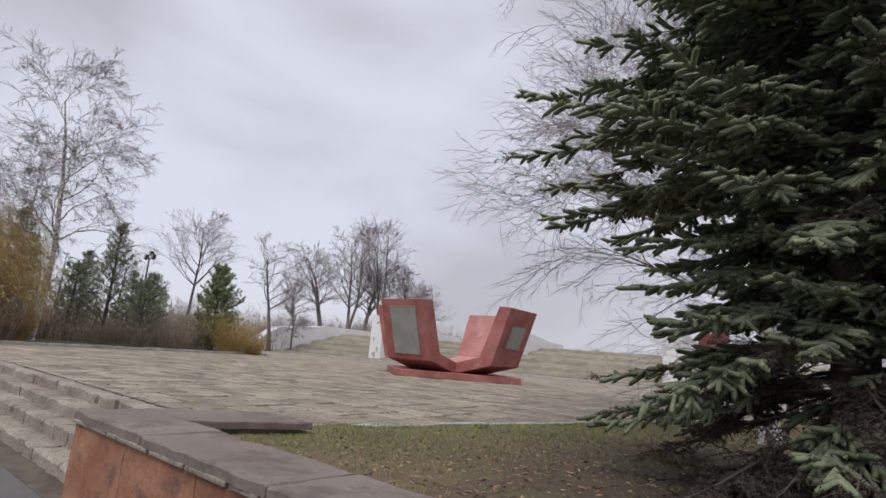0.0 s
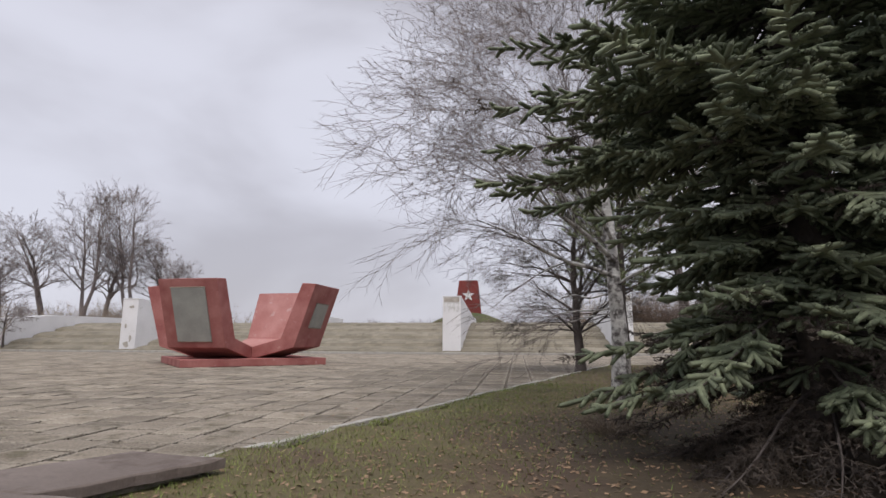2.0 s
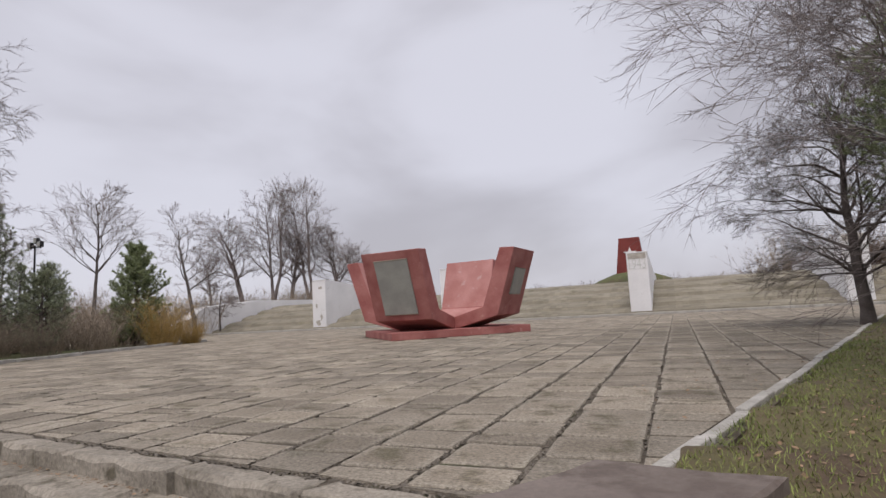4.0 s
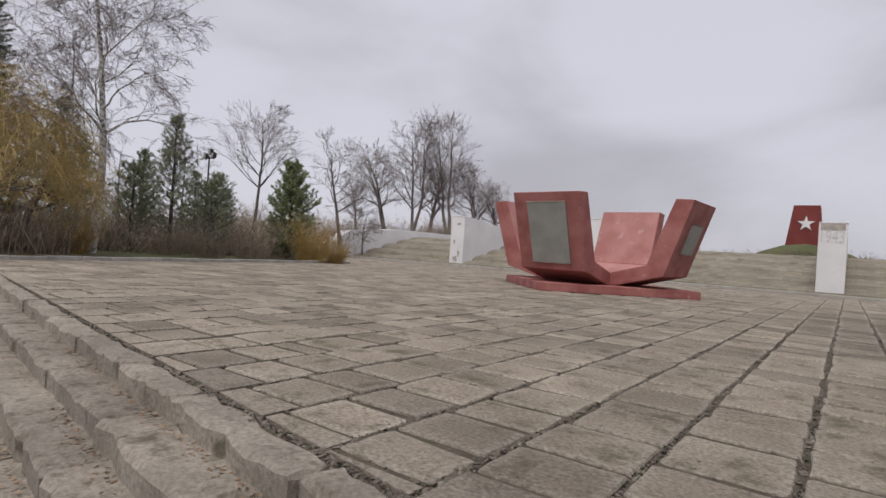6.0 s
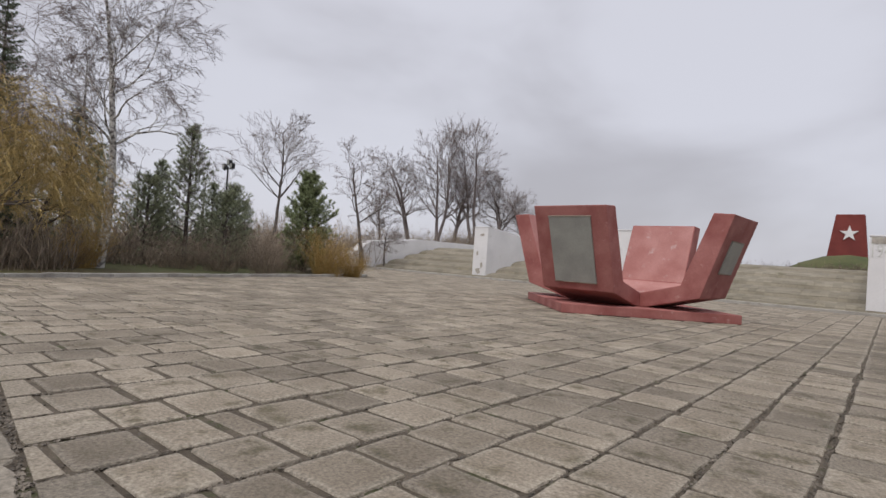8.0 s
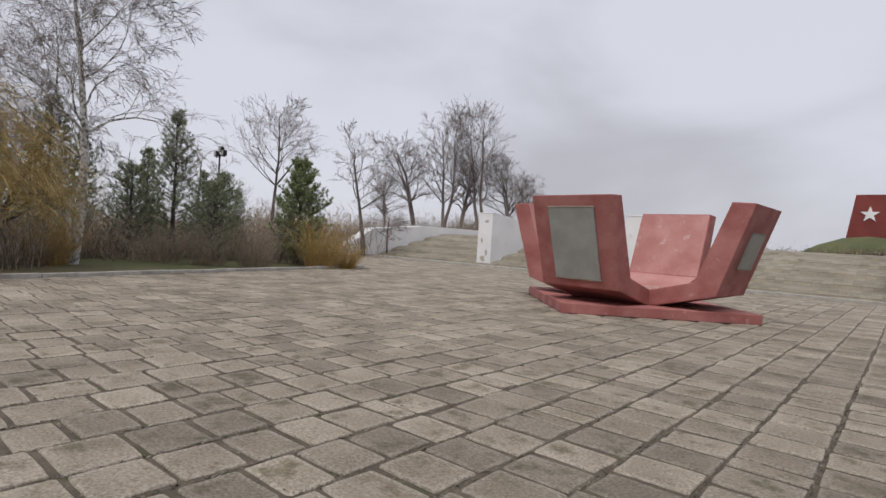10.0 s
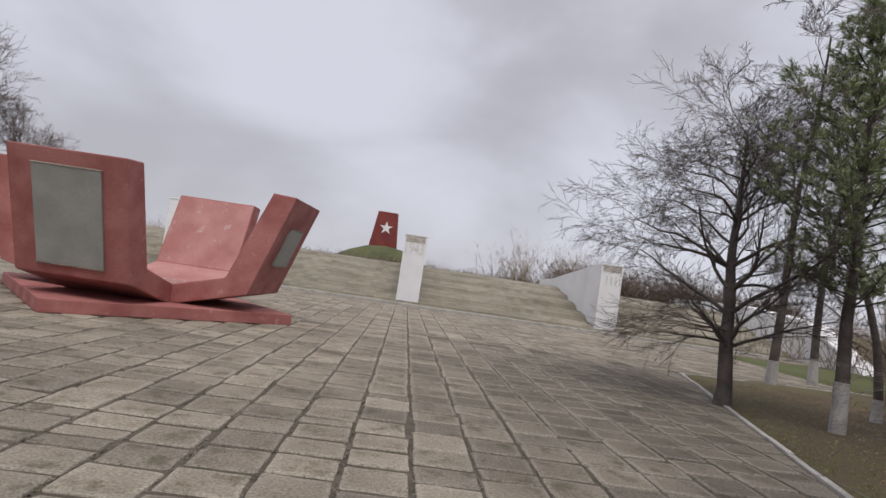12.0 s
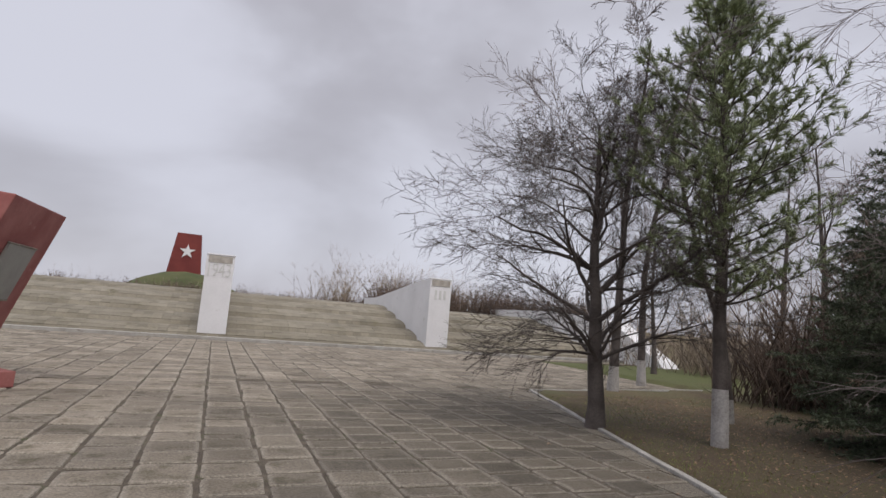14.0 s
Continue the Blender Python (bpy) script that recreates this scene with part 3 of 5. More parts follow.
def joined(*meshes):
    """Several (vertices, triangles) as one."""
    vs, fs, o = [], [], 0
    for v, f in meshes:
        vs.append(v)
        fs.append(f + o)
        o += len(v)
    return np.concatenate(vs), np.concatenate(fs)


def chain(points, radii, sides):
    """One continuous tapered tube along a list of points."""
    p = np.asarray(points, float)
    d = np.gradient(p, axis=0)
    d /= np.linalg.norm(d, axis=1, keepdims=True) + 1e-9
    u = np.cross(d, [[0.0, 1.0, 0.0]])
    u /= np.linalg.norm(u, axis=1, keepdims=True) + 1e-9
    v = np.cross(d, u)
    ang = np.arange(sides) * 2 * np.pi / sides
    ring = np.cos(ang)[None, :, None] * u[:, None] + np.sin(ang)[None, :, None] * v[:, None]
    verts = (p[:, None] + ring * np.asarray(radii, float)[:, None, None]).reshape(-1, 3)
    k = np.arange(sides)
    k2 = (k + 1) % sides
    one = np.concatenate([np.stack([k, k2, sides + k2], 1), np.stack([k, sides + k2, sides + k], 1)])
    tris = (np.arange(len(p) - 1) * sides)[:, None, None] + one[None]
    return verts, tris.reshape(-1, 3)


def trunk_of(segs, sides, grow=0.0):
    pts = [s[:3] for s in segs] + [segs[-1][3:6]]
    return chain(pts, [s[6] + grow for s in segs] + [segs[-1][7] + grow], sides)


def mass(name, me, parent, label=""):
    """Twigs or needles too many to count."""
    ob = child(name, me, parent, label)
    ob["kind"] = "stuff"
    return ob


def branch(rng, p, d, length, radius, level, segs, droop, split, spread, min_r):
    """Grows one limb with side limbs; rows go to segs[0] (thick) or segs[1] (thin)."""
    n = 1 if level == 0 else 3 + level
    step = length / n
    pos, dr = Vector(p), Vector(d).normalized()
    for i in range(n):
        f = i / n
        r0, r1 = radius * (1 - 0.75 * f), radius * (1 - 0.75 * (i + 1) / n)
        wob = Vector((rng.gauss(0, 1), rng.gauss(0, 1), rng.gauss(0, 1))) * 0.16
        dr = (dr + wob + Vector((0, 0, -droop * (0.5 + f)))).normalized()
        q = pos + dr * step
        segs[2 if level == 0 and i == n - 1 else 0 if r0 > 0.012 else 1].append((*pos, *q, max(r0, min_r), max(r1, min_r)))
        if level > 0 and i >= 1:
            for _ in range(split if i < n - 1 else split + 1):
                side = Vector((rng.gauss(0, 1), rng.gauss(0, 1), rng.gauss(0, 0.7)))
                nd = (dr + side.normalized() * spread).normalized()
                branch(rng, q, nd, length * rng.uniform(0.38, 0.6), r1 * rng.uniform(0.45, 0.65), level - 1, segs, droop, split, spread, min_r)
        pos = q


def bare_tree(name, label, x, y, h, seed, mats=(None, None), trunk=0.14, fork=0.28, droop=0.02, levels=3, split=2, spread=0.75, lean=(0, 0), limbs=9, reach=0.5, min_r=0.0035, white=0.0, z=0.0, group="bare trees", up=0.55, stems=1, bias=(0, 0), slim=1.0, extra=()):
    mats = (mats[0] or M_BARK, mats[1] or M_TWIG)
    t = thing(name, label, "tree", x, y, z, group)
    rng = random.Random(seed)
    segs = ([], [], [])
    trunk_segs = []
    for st in range(stems):
        trunk_segs = []
        pos = Vector((rng.uniform(-0.1, 0.1), rng.uniform(-0.1, 0.1), -0.1)) if stems > 1 else Vector((0, 0, -0.1))
        dr = Vector((lean[0] + (rng.uniform(-0.25, 0.25) if stems > 1 else 0), lean[1] + (rng.uniform(-0.25, 0.25) if stems > 1 else 0), 1)).normalized()
        n = 12
        for i in range(n):
            f = i / n
            q = pos + dr * h / n
            r0, r1 = trunk * (1.25 if i == 0 else 1 - 0.85 * f), trunk * (1 - 0.85 * (i + 1) / n)
            trunk_segs.append((*pos, *q, r0, r1))
            if f >= fork:
                for _ in range(max(1, round(limbs / n / (1 - fork) + rng.uniform(-0.3, 0.3)))):
                    a = rng.uniform(0, 2 * math.pi)
                    nd = Vector((math.cos(a) + bias[0], math.sin(a) + bias[1], up + rng.uniform(-0.15, 0.3)))
                    branch(rng, q, nd, h * reach * (1 - 0.65 * f) * rng.uniform(0.7, 1.15), r1 * rng.uniform(0.4, 0.6) * slim, levels, segs, droop, split, spread, min_r)
            dr = (dr + Vector((rng.gauss(0, 0.07), rng.gauss(0, 0.07), 0.05))).normalized()
            pos = q
        v, f = trunk_of(trunk_segs, 9)
        child("trunk", tri_mesh("trunk", v, f, [mats[0]], smooth=True), t)
    for ez, ex, ey, eup, elen, erad in extra:
        branch(rng, (0, 0, ez), (ex, ey, eup), elen, erad, 3, segs, 0.03, split + (erad > 0.028), 0.5, min_r)
    if segs[0]:
        v, f = tubes(segs[0], 5)
        mass("branchwork", tri_mesh("branchwork", v, f, [mats[0]], smooth=True), t)
    v, f = joined(tubes(segs[1], 3), cones(segs[2]))
    mass("crown", tri_mesh("crown", v, f, [mats[1]]), t)
    if white:
        v, f = trunk_of([s for s in trunk_segs if s[5] < white], 9, 0.006)
        if len(v):
            child("limewash", tri_mesh("limewash", v, f, [M_LIME], smooth=True), t, "limewashed foot of the trunk")
    return t


def needles(rng, axes, per_m, length, width, fan=0.9, fwd=0.6):
    """Needles as slim triangles along rows of p0, p1."""
    a = np.asarray(axes, float)
    p0, p1 = a[:, :3], a[:, 3:6]
    L = np.linalg.norm(p1 - p0, axis=1)
    cnt = np.maximum(3, (L * per_m).astype(int))
    idx = np.repeat(np.arange(len(a)), cnt)
    k = len(idx)
    f = rng.random(k)[:, None]
    base = p0[idx] + (p1 - p0)[idx] * f
    d = ((p1 - p0) / (L[:, None] + 1e-9))[idx]
    side = rng.normal(size=(k, 3))
    side -= d * (side * d).sum(1, keepdims=True)
    side /= np.linalg.norm(side, axis=1, keepdims=True) + 1e-9
    out = d * fwd + side * fan
    out /= np.linalg.norm(out, axis=1, keepdims=True)
    w = np.cross(out, rng.normal(size=(k, 3)))
    w /= np.linalg.norm(w, axis=1, keepdims=True) + 1e-9
    ln = length * rng.uniform(0.65, 1.15, k)[:, None]
    wd = width * 0.5
    v = np.stack([base - w * wd, base + w * wd, base + out * ln], 1).reshape(-1, 3)
    return v, np.arange(k * 3).reshape(-1, 3)


def spruce(name, label, x, y, h, seed, radius, whorl=0.28, per_m=170, length=0.05, width=0.009, low=0.25, z=0.0, dead=0.0, arms=9, group="conifers", lets=9, tipup=0.25, trunk=0.16, waist=0.0):
    t = thing(name, label, "tree", x, y, z, group)
    rng = random.Random(seed)
    nrng = np.random.default_rng(seed)
    wood, axes, brown = [], [], []
    zz = low
    while zz < h - 0.1:
        f = zz / h
        reach = radius * (1 - f) ** 0.85 * (1.0 + waist * (math.exp(-((zz - 2.6) / 0.75) ** 2) * 0.9 - (0.55 if zz < 1.7 else 0.0))) + 0.12
        n = max(4, int(arms * (1 - 0.5 * f)))
        off = rng.uniform(0, 6.28)
        for k in range(n):
            a = off + k * 2 * math.pi / n + rng.uniform(-0.25, 0.25)
            R = reach * rng.uniform(0.72, 1.12)
            pos = Vector((0, 0, zz + rng.uniform(-0.1, 0.1)))
            tilt = 0.35 * f + 0.12 - 0.15 * (1 - f)
            d = Vector((math.cos(a), math.sin(a), tilt))
            m = max(3, int(R / 0.28))
            for i in range(m):
                g = (i + 1) / m
                d = (d + Vector((rng.gauss(0, 0.06), rng.gauss(0, 0.06), -0.09 * (1 - f) if g < 0.65 else tipup * 0.45))).normalized()
                q = pos + d * R / m
                wood.append((*pos, *q, 0.022 * (1 - 0.8 * (i / m)) * (1.2 - f), 0.022 * (1 - 0.8 * g) * (1.2 - f)))
                if g > 0.18:
                    dst = brown if (dead and zz < dead and rng.random() < 0.55) or rng.random() < 0.03 else axes
                    if g > 0.3:
                        dst.append((*pos, *q))
                    sl = R * 0.42 * (1.15 - 0.75 * g)
                    for s in (-1, 1):
                        for rep in range(max(1, lets // m + (rng.random() < 0.6))):
                            st = pos.lerp(q, rng.random())
                            sd = (d * 0.75 + d.cross(Vector((0, 0, 1))) * s * rng.uniform(0.6, 1.1) + Vector((0, 0, rng.uniform(-0.45, 0.05)))).normalized()
                            l1 = sl * rng.uniform(0.6, 1.1)
                            mid = st + sd * l1 * 0.55
                            end = mid + (sd + Vector((0, 0, rng.uniform(-0.5, 0.15)))).normalized() * l1 * 0.45
                            wood.append((*st, *end, 0.005, 0.002))
                            dst.append((*st, *mid))
                            dst.append((*mid, *end))
                            if l1 > 0.3:
                                for s2 in (-1, 1):
                                    e2 = mid + (sd * 0.7 + sd.cross(Vector((0, 0, 1))) * s2 * 0.7 + Vector((0, 0, rng.uniform(-0.4, 0.1)))).normalized() * l1 * 0.4
                                    dst.append((*mid, *e2))
                pos = q
        zz += whorl * rng.uniform(0.75, 1.2) * (1 - 0.35 * f)
    v, f = chain([(0, 0, -0.1), (0, 0, h * 0.5), (0, 0, h)], [trunk, trunk * 0.55, 0.01], 9)
    child("trunk", tri_mesh("trunk", v, f, [M_BARK], smooth=True), t)
    v, f = tubes(wood, 3)
    mass("branchwork", tri_mesh("branchwork", v, f, [M_BARK]), t)
    v, f = needles(nrng, axes, per_m, length, width)
    mass("crown", tri_mesh("crown", v, f, [M_SPRUCE]), t)
    if brown:
        v, f = needles(nrng, brown, per_m * 0.6, length * 0.9, width)
        mass("dead_spray", tri_mesh("dead_spray", v, f, [M_SHRUB]), t, "brown dead lower sprays")
    return t


def pine(name, label, x, y, h, seed, radius, bare=0.3, z=0.0, tufts=5, per=55, nl=0.13, nw=0.012, white=0.0, group="conifers", trunk=0.13, arms=6, mat=None):
    t = thing(name, label, "tree", x, y, z, group)
    rng = random.Random(seed)
    nrng = np.random.default_rng(seed)
    wood, axes = [], []
    zz = h * bare
    while zz < h - 0.15:
        f = (zz - h * bare) / (h * (1 - bare))
        reach = radius * (1 - f) ** 0.7 * (0.55 + 0.45 * min(1, f * 4)) + 0.15
        off = rng.uniform(0, 6.28)
        for k in range(arms):
            a = off + k * 2 * math.pi / arms + rng.uniform(-0.35, 0.35)
            R = reach * rng.uniform(0.6, 1.15)
            pos = Vector((0, 0, zz + rng.uniform(-0.15, 0.15)))
            d = Vector((math.cos(a), math.sin(a), 0.15 + 0.5 * f))
            m = 5
            for i in range(m):
                g = (i + 1) / m
                d = (d + Vector((rng.gauss(0, 0.12), rng.gauss(0, 0.12), 0.10))).normalized()
                q = pos + d * R / m
                wood.append((*pos, *q, 0.025 * (1 - 0.85 * i / m), 0.025 * (1 - 0.85 * g)))
                if g > 0.35:
                    for _ in range(tufts):
                        sd = (d * 0.7 + Vector((rng.gauss(0, 0.7), rng.gauss(0, 0.7), rng.uniform(-0.1, 0.8)))).normalized()
                        l1 = rng.uniform(0.12, 0.38) * min(1.2, 0.5 + R * 0.4)
                        st = pos.lerp(q, rng.random())
                        e = st + sd * l1
                        wood.append((*st, *e, 0.006, 0.004))
                        axes.append((*(st + sd * l1 * 0.45), *e))
                pos = q
        zz += rng.uniform(0.28, 0.5)
    top = []
    for k in range(6):
        e = Vector((rng.uniform(-0.2, 0.2), rng.uniform(-0.2, 0.2), h + rng.uniform(-0.1, 0.25)))
        wood.append((0, 0, h - 0.4, *e, 0.012, 0.005))
        axes.append((*(Vector((0, 0, h - 0.4)).lerp(e, 0.3)), *e))
    n = 8
    tr, pos = [], Vector((0, 0, -0.1))
    for i in range(n):
        q = Vector((rng.uniform(-0.03, 0.03), rng.uniform(-0.03, 0.03), h * (i + 1) / n))
        tr.append((*pos, *q, trunk * (1 - 0.85 * i / n), trunk * (1 - 0.85 * (i + 1) / n)))
        pos = q
    v, f = trunk_of(tr, 9)
    child("trunk", tri_mesh("trunk", v, f, [M_BARK], smooth=True), t)
    if white:
        v, f = tubes([(0, 0, -0.05, 0, 0, white, trunk + 0.008, trunk * 0.9 + 0.008)], 12)
        child("limewash", tri_mesh("limewash", v, f, [M_LIME], smooth=True), t, "limewashed foot of the trunk")
    v, f = tubes(wood, 3)
    mass("branchwork", tri_mesh("branchwork", v, f, [M_BARK]), t)
    k = len(axes)
    a = np.asarray(axes)
    L = np.linalg.norm(a[:, 3:] - a[:, :3], axis=1).mean()
    v, f = needles(nrng, axes, per / max(L, 0.05), nl, nw, 0.8, 0.9)
    mass("crown", tri_mesh("crown", v, f, [mat or M_PINE]), t)
    return t


def shrub(name, label, x, y, h, r, seed, mat, n=420, droop=0.0, z=0.0, group="shrubs", thick=0.006):
    """Many thin arching stems from one root, with short side twigs."""
    t = thing(name, label, "shrub", x, y, z, group)
    rng = random.Random(seed)
    segs, tips = [], []
    for _ in range(n):
        a = rng.uniform(0, 6.283)
        e = rng.uniform(0.05, 1.0)
        pos = Vector((math.cos(a) * rng.uniform(0, r * 0.5), math.sin(a) * rng.uniform(0, r * 0.5), 0))
        d = Vector((math.cos(a) * e * r / h, math.sin(a) * e * r / h, 1)).normalized()
        L = h * rng.uniform(0.45, 1.05)
        m = 6
        for i in range(m):
            d = (d + Vector((rng.gauss(0, 0.12), rng.gauss(0, 0.12), -droop * (i / m)))).normalized()
            q = pos + d * L / m
            segs.append((*pos, *q, thick * (1 - 0.12 * i), thick * (1 - 0.12 * (i + 1))))
            if i > 1:
                for _ in range(2):
                    e2 = q + (d + Vector((rng.gauss(0, 0.6), rng.gauss(0, 0.6), rng.gauss(0, 0.5) - droop))).normalized() * L * 0.13
                    tips.append((*q, *e2, thick * 0.5, thick * 0.3))
            pos = q
    v, f = joined(tubes(segs, 3), cones(tips))
    mass("stem_mass", tri_mesh("stem_mass", v, f, [mat]), t)
    return t


def weeping(name, label, x, y, h, r, seed, mat, z=0.0, strands=300):
    """A willow: a few limbs, and long hanging strands."""
    t = bare_tree(name, label, x, y, h * 0.8, seed, (M_BARK, mat), 0.16, 0.2, 0.03, 2, 2, 0.7, reach=0.55, z=z, group="willows", limbs=12)
    rng = random.Random(seed + 1)
    segs = []
    for _ in range(strands):
        a, rr = rng.uniform(0, 6.283), r * math.sqrt(rng.random())
        top = h * (1 - 0.55 * (rr / r) ** 2) * rng.uniform(0.55, 1.0)
        pos = Vector((math.cos(a) * rr * 0.8, math.sin(a) * rr * 0.8, top))
        d = Vector((math.cos(a) * 0.8 + rng.gauss(0, 0.5), math.sin(a) * 0.8 + rng.gauss(0, 0.5), 0.6))
        L = min(top * 0.85, rng.uniform(0.5, 2.4))
        m = 7
        for i in range(m):
            d = (d + Vector((rng.gauss(0, 0.1), rng.gauss(0, 0.1), -0.3))).normalized()
            q = pos + d * L / m
            segs.append((*pos, *q, 0.008, 0.006))
            for _ in range(2):
                e = q + Vector((rng.gauss(0, 0.12), rng.gauss(0, 0.12), -0.16))
                segs.append((*q, *e, 0.006, 0.003))
            pos = q
    v, f = tubes(segs, 3)
    mass("hanging_twig_mass", tri_mesh("hanging_twig_mass", v, f, [mat]), t, "hanging ochre strands")
    return t


def near_spruce(name, label, x, y, h, seed, radius, z=0.0):
    """A spruce seen from close by: plump shoots along every branch."""
    t = thing(name, label, "tree", x, y, z, "conifers")
    rng = random.Random(seed)
    nrng = np.random.default_rng(seed)
    wood, shoots, brown, dead = [], [], [], []
    up = Vector((0, 0, 1))
    zz = 0.35
    while zz < h - 0.2:
        f = zz / h
        belt = 1.0 + 0.26 * math.exp(-((zz - 3.2) / 0.9) ** 2) - (0.12 if zz < 2.0 else 0.0)
        sag = 0.075 if zz < 2.2 else 0.035
        reach = radius * (1 - f) ** 0.48 * belt + 0.1
        n = 12 if zz < 4.5 else 8
        off = rng.uniform(0, 6.28)
        for k in range(n):
            a = off + k * 2 * math.pi / n + rng.uniform(-0.3, 0.3)
            R = reach * rng.uniform(0.7, 1.1) * (1 + 0.22 * max(0.0, math.cos(a - 2.9)) ** 2 * math.exp(-((zz - 3.2) / 0.6) ** 2)) * (0.8 if 1.3 < zz < 2.5 else 1.0)
            pos = Vector((0, 0, zz + rng.uniform(-0.2, 0.2)))
            d = Vector((math.cos(a), math.sin(a), 0.18 * f + rng.uniform(-0.12, 0.14)))
            m = max(4, int(R / 0.16))
            for i in range(m):
                g = (i + 1) / m
                d = (d + Vector((rng.gauss(0, 0.05), rng.gauss(0, 0.05), -sag if g < 0.65 else 0.06))).normalized()
                q = pos + d * R / m
                wood.append((*pos, *q, 0.02 * (1.1 - g), 0.02 * (1.05 - g)))
                if g < 0.2:
                    pos = q
                    if rng.random() < 0.5:
                        e = q + Vector((rng.gauss(0, 0.2), rng.gauss(0, 0.2), rng.uniform(-0.3, 0.1)))
                        dead.append((*q, *e, 0.004, 0.002))
                    continue
                dry = zz < 0.95 or (zz < 1.3 and rng.random() < 0.3) or rng.random() < 0.05
                dst = brown if dry else shoots
                side = d.cross(up).normalized()
                for s in ((-1, 1, -1, 1) if g > 0.4 else (-1, 1)):
                    l1 = (0.12 + 0.40 * (1 - g)) * min(1.0, 0.5 + R * 0.27) * rng.uniform(0.7, 1.15)
                    st = pos.lerp(q, rng.random())
                    sd = (d * 0.8 + side * s * rng.uniform(0.6, 1.0) + up * rng.uniform(-0.65, 0.4)).normalized()
                    mid = st + sd * l1 * 0.5
                    end = mid + (sd + up * rng.uniform(-0.35, 0.2)).normalized() * l1 * 0.5
                    dst.append((*st, *mid))
                    dst.append((*mid, *end))
                    for s2 in (-1, 1):
                        for base, ln in ((mid, 0.42), (st.lerp(mid, 0.5), 0.38)):
                            if l1 > 0.22:
                                e2 = base + (sd * 0.75 + sd.cross(up) * s2 * 0.7 + up * rng.uniform(-0.45, 0.1)).normalized() * l1 * ln
                                dst.append((*base, *e2))
                if i == m - 1:
                    dst.append((*pos, *(q + d * 0.08)))
                pos = q
        zz += rng.uniform(0.17, 0.26) * (1 if zz < 4.5 else 1.6)
    v, f = chain([(0, 0, -0.1), (0, 0, h * 0.5), (0, 0, h)], [0.17, 0.1, 0.01], 10)
    child("trunk", tri_mesh("trunk", v, f, [M_BARK], smooth=True), t)
    v, f = tubes(wood + dead, 4)
    mass("branchwork", tri_mesh("branchwork", v, f, [M_BARK]), t)
    a = np.asarray(shoots, float)
    d = a[:, 3:] - a[:, :3]
    d /= np.linalg.norm(d, axis=1, keepdims=True) + 1e-9
    r = np.full((len(a), 1), 0.021)
    core = joined(tubes(np.concatenate([a, r, r * 0.9], 1), 4), cones(np.concatenate([a[:, 3:], a[:, 3:] + d * 0.03, r * 0.9, r], 1)))
    fuzz = needles(nrng, np.concatenate([a[:, :3], a[:, 3:] + d * 0.02], 1), 55, 0.036, 0.0105, 0.8, 0.75)
    v, f = joined(core, fuzz)
    mass("crown", tri_mesh("crown", v, f, [M_TIPS]), t)
    rows = np.asarray(brown, float)
    k = len(rows)
    bend = nrng.normal(0, 0.02, (k, 3))
    rows[:, 3:] += bend
    v, f = joined(tubes(np.concatenate([rows, np.full((k, 1), 0.004), np.full((k, 1), 0.002)], 1), 3), needles(nrng, rows, 95, 0.042, 0.010, 0.9, 0.6))
    mass("dead_spray", tri_mesh("dead_spray", v, f, [M_DEAD]), t, "brown dead lower sprays")
    return t


# lawn beside the steps
near_spruce("spruce", "large dark blue-green spruce with drooping sprays over the lawn", 8.35, -3.75, 9.6, 21, 2.2, 0.03)
bare_tree("birch", "bare birch with peeling white bark", 7.65, 1.0, 7.5, 31, (M_BIRCH, M_TWIG), 0.15, 0.27, 0.014, 4, 1, 0.6, (-0.005, 0.0), 30, 0.58, 0.0028, up=0.5, bias=(-0.6, -0.55), slim=0.42,
          extra=((2.3, -0.85, -0.45, 0.75, 3.0, 0.05), (2.05, -0.9, -0.2, 0.28, 2.6, 0.042), (2.6, -0.6, -0.7, 0.95, 2.8, 0.045), (1.9, 0.6, -0.5, 0.4, 2.0, 0.03), (1.55, -0.6, 0.75, 0.02, 2.3, 0.02), (1.45, -0.8, 0.55, -0.04, 2.0, 0.018), (1.8, -0.5, 0.85, 0.1, 2.2, 0.02), (1.6, -0.7, 0.7, -0.08, 1.8, 0.015)))
bare_tree("cherry_tree", "small dark bare tree growing through the kerb", 7.95, 9.7, 5.9, 12, (M_BARK, M_BARK), 0.165, 0.22, 0.008, 4, 1, 0.75, (0.03, 0.02), 34, 0.5, 0.0032, up=0.62, slim=0.95, bias=(-0.15, 0),
          extra=((1.1, -0.9, -0.25, 0.8, 1.7, 0.055), (1.15, 0.75, 0.35, 1.2, 2.2, 0.06), (1.2, -0.7, 0.6, 0.8, 1.6, 0.045), (1.3, -0.95, 0.1, 0.5, 1.6, 0.035), (1.2, 0.8, -0.3, 0.6, 2.0, 0.04), (1.3, -0.4, -0.9, 0.7, 1.8, 0.035), (1.4, -0.9, 0.15, 0.1, 1.5, 0.02), (1.5, -0.8, -0.5, 0.15, 1.5, 0.02), (1.6, -0.7, 0.6, 0.15, 1.5, 0.02), (1.85, -0.95, -0.1, 0.2, 1.6, 0.02), (1.5, 0.9, 0.1, 0.3, 1.7, 0.02), (0.6, 0.4, -0.3, 0.8, 0.8, 0.008), (0.45, 0.3, 0.2, 0.9, 0.8, 0.007)))
bare_tree("bare_tree", "bare tree with limewashed foot by the kerb corner", 12.45, 14.65, 10.4, 14, (M_BARK, M_TWIG), 0.15, 0.3, 0.0, 4, 1, 0.6, (0.02, 0), 9, 0.38, 0.0055, up=0.8, white=0.9)
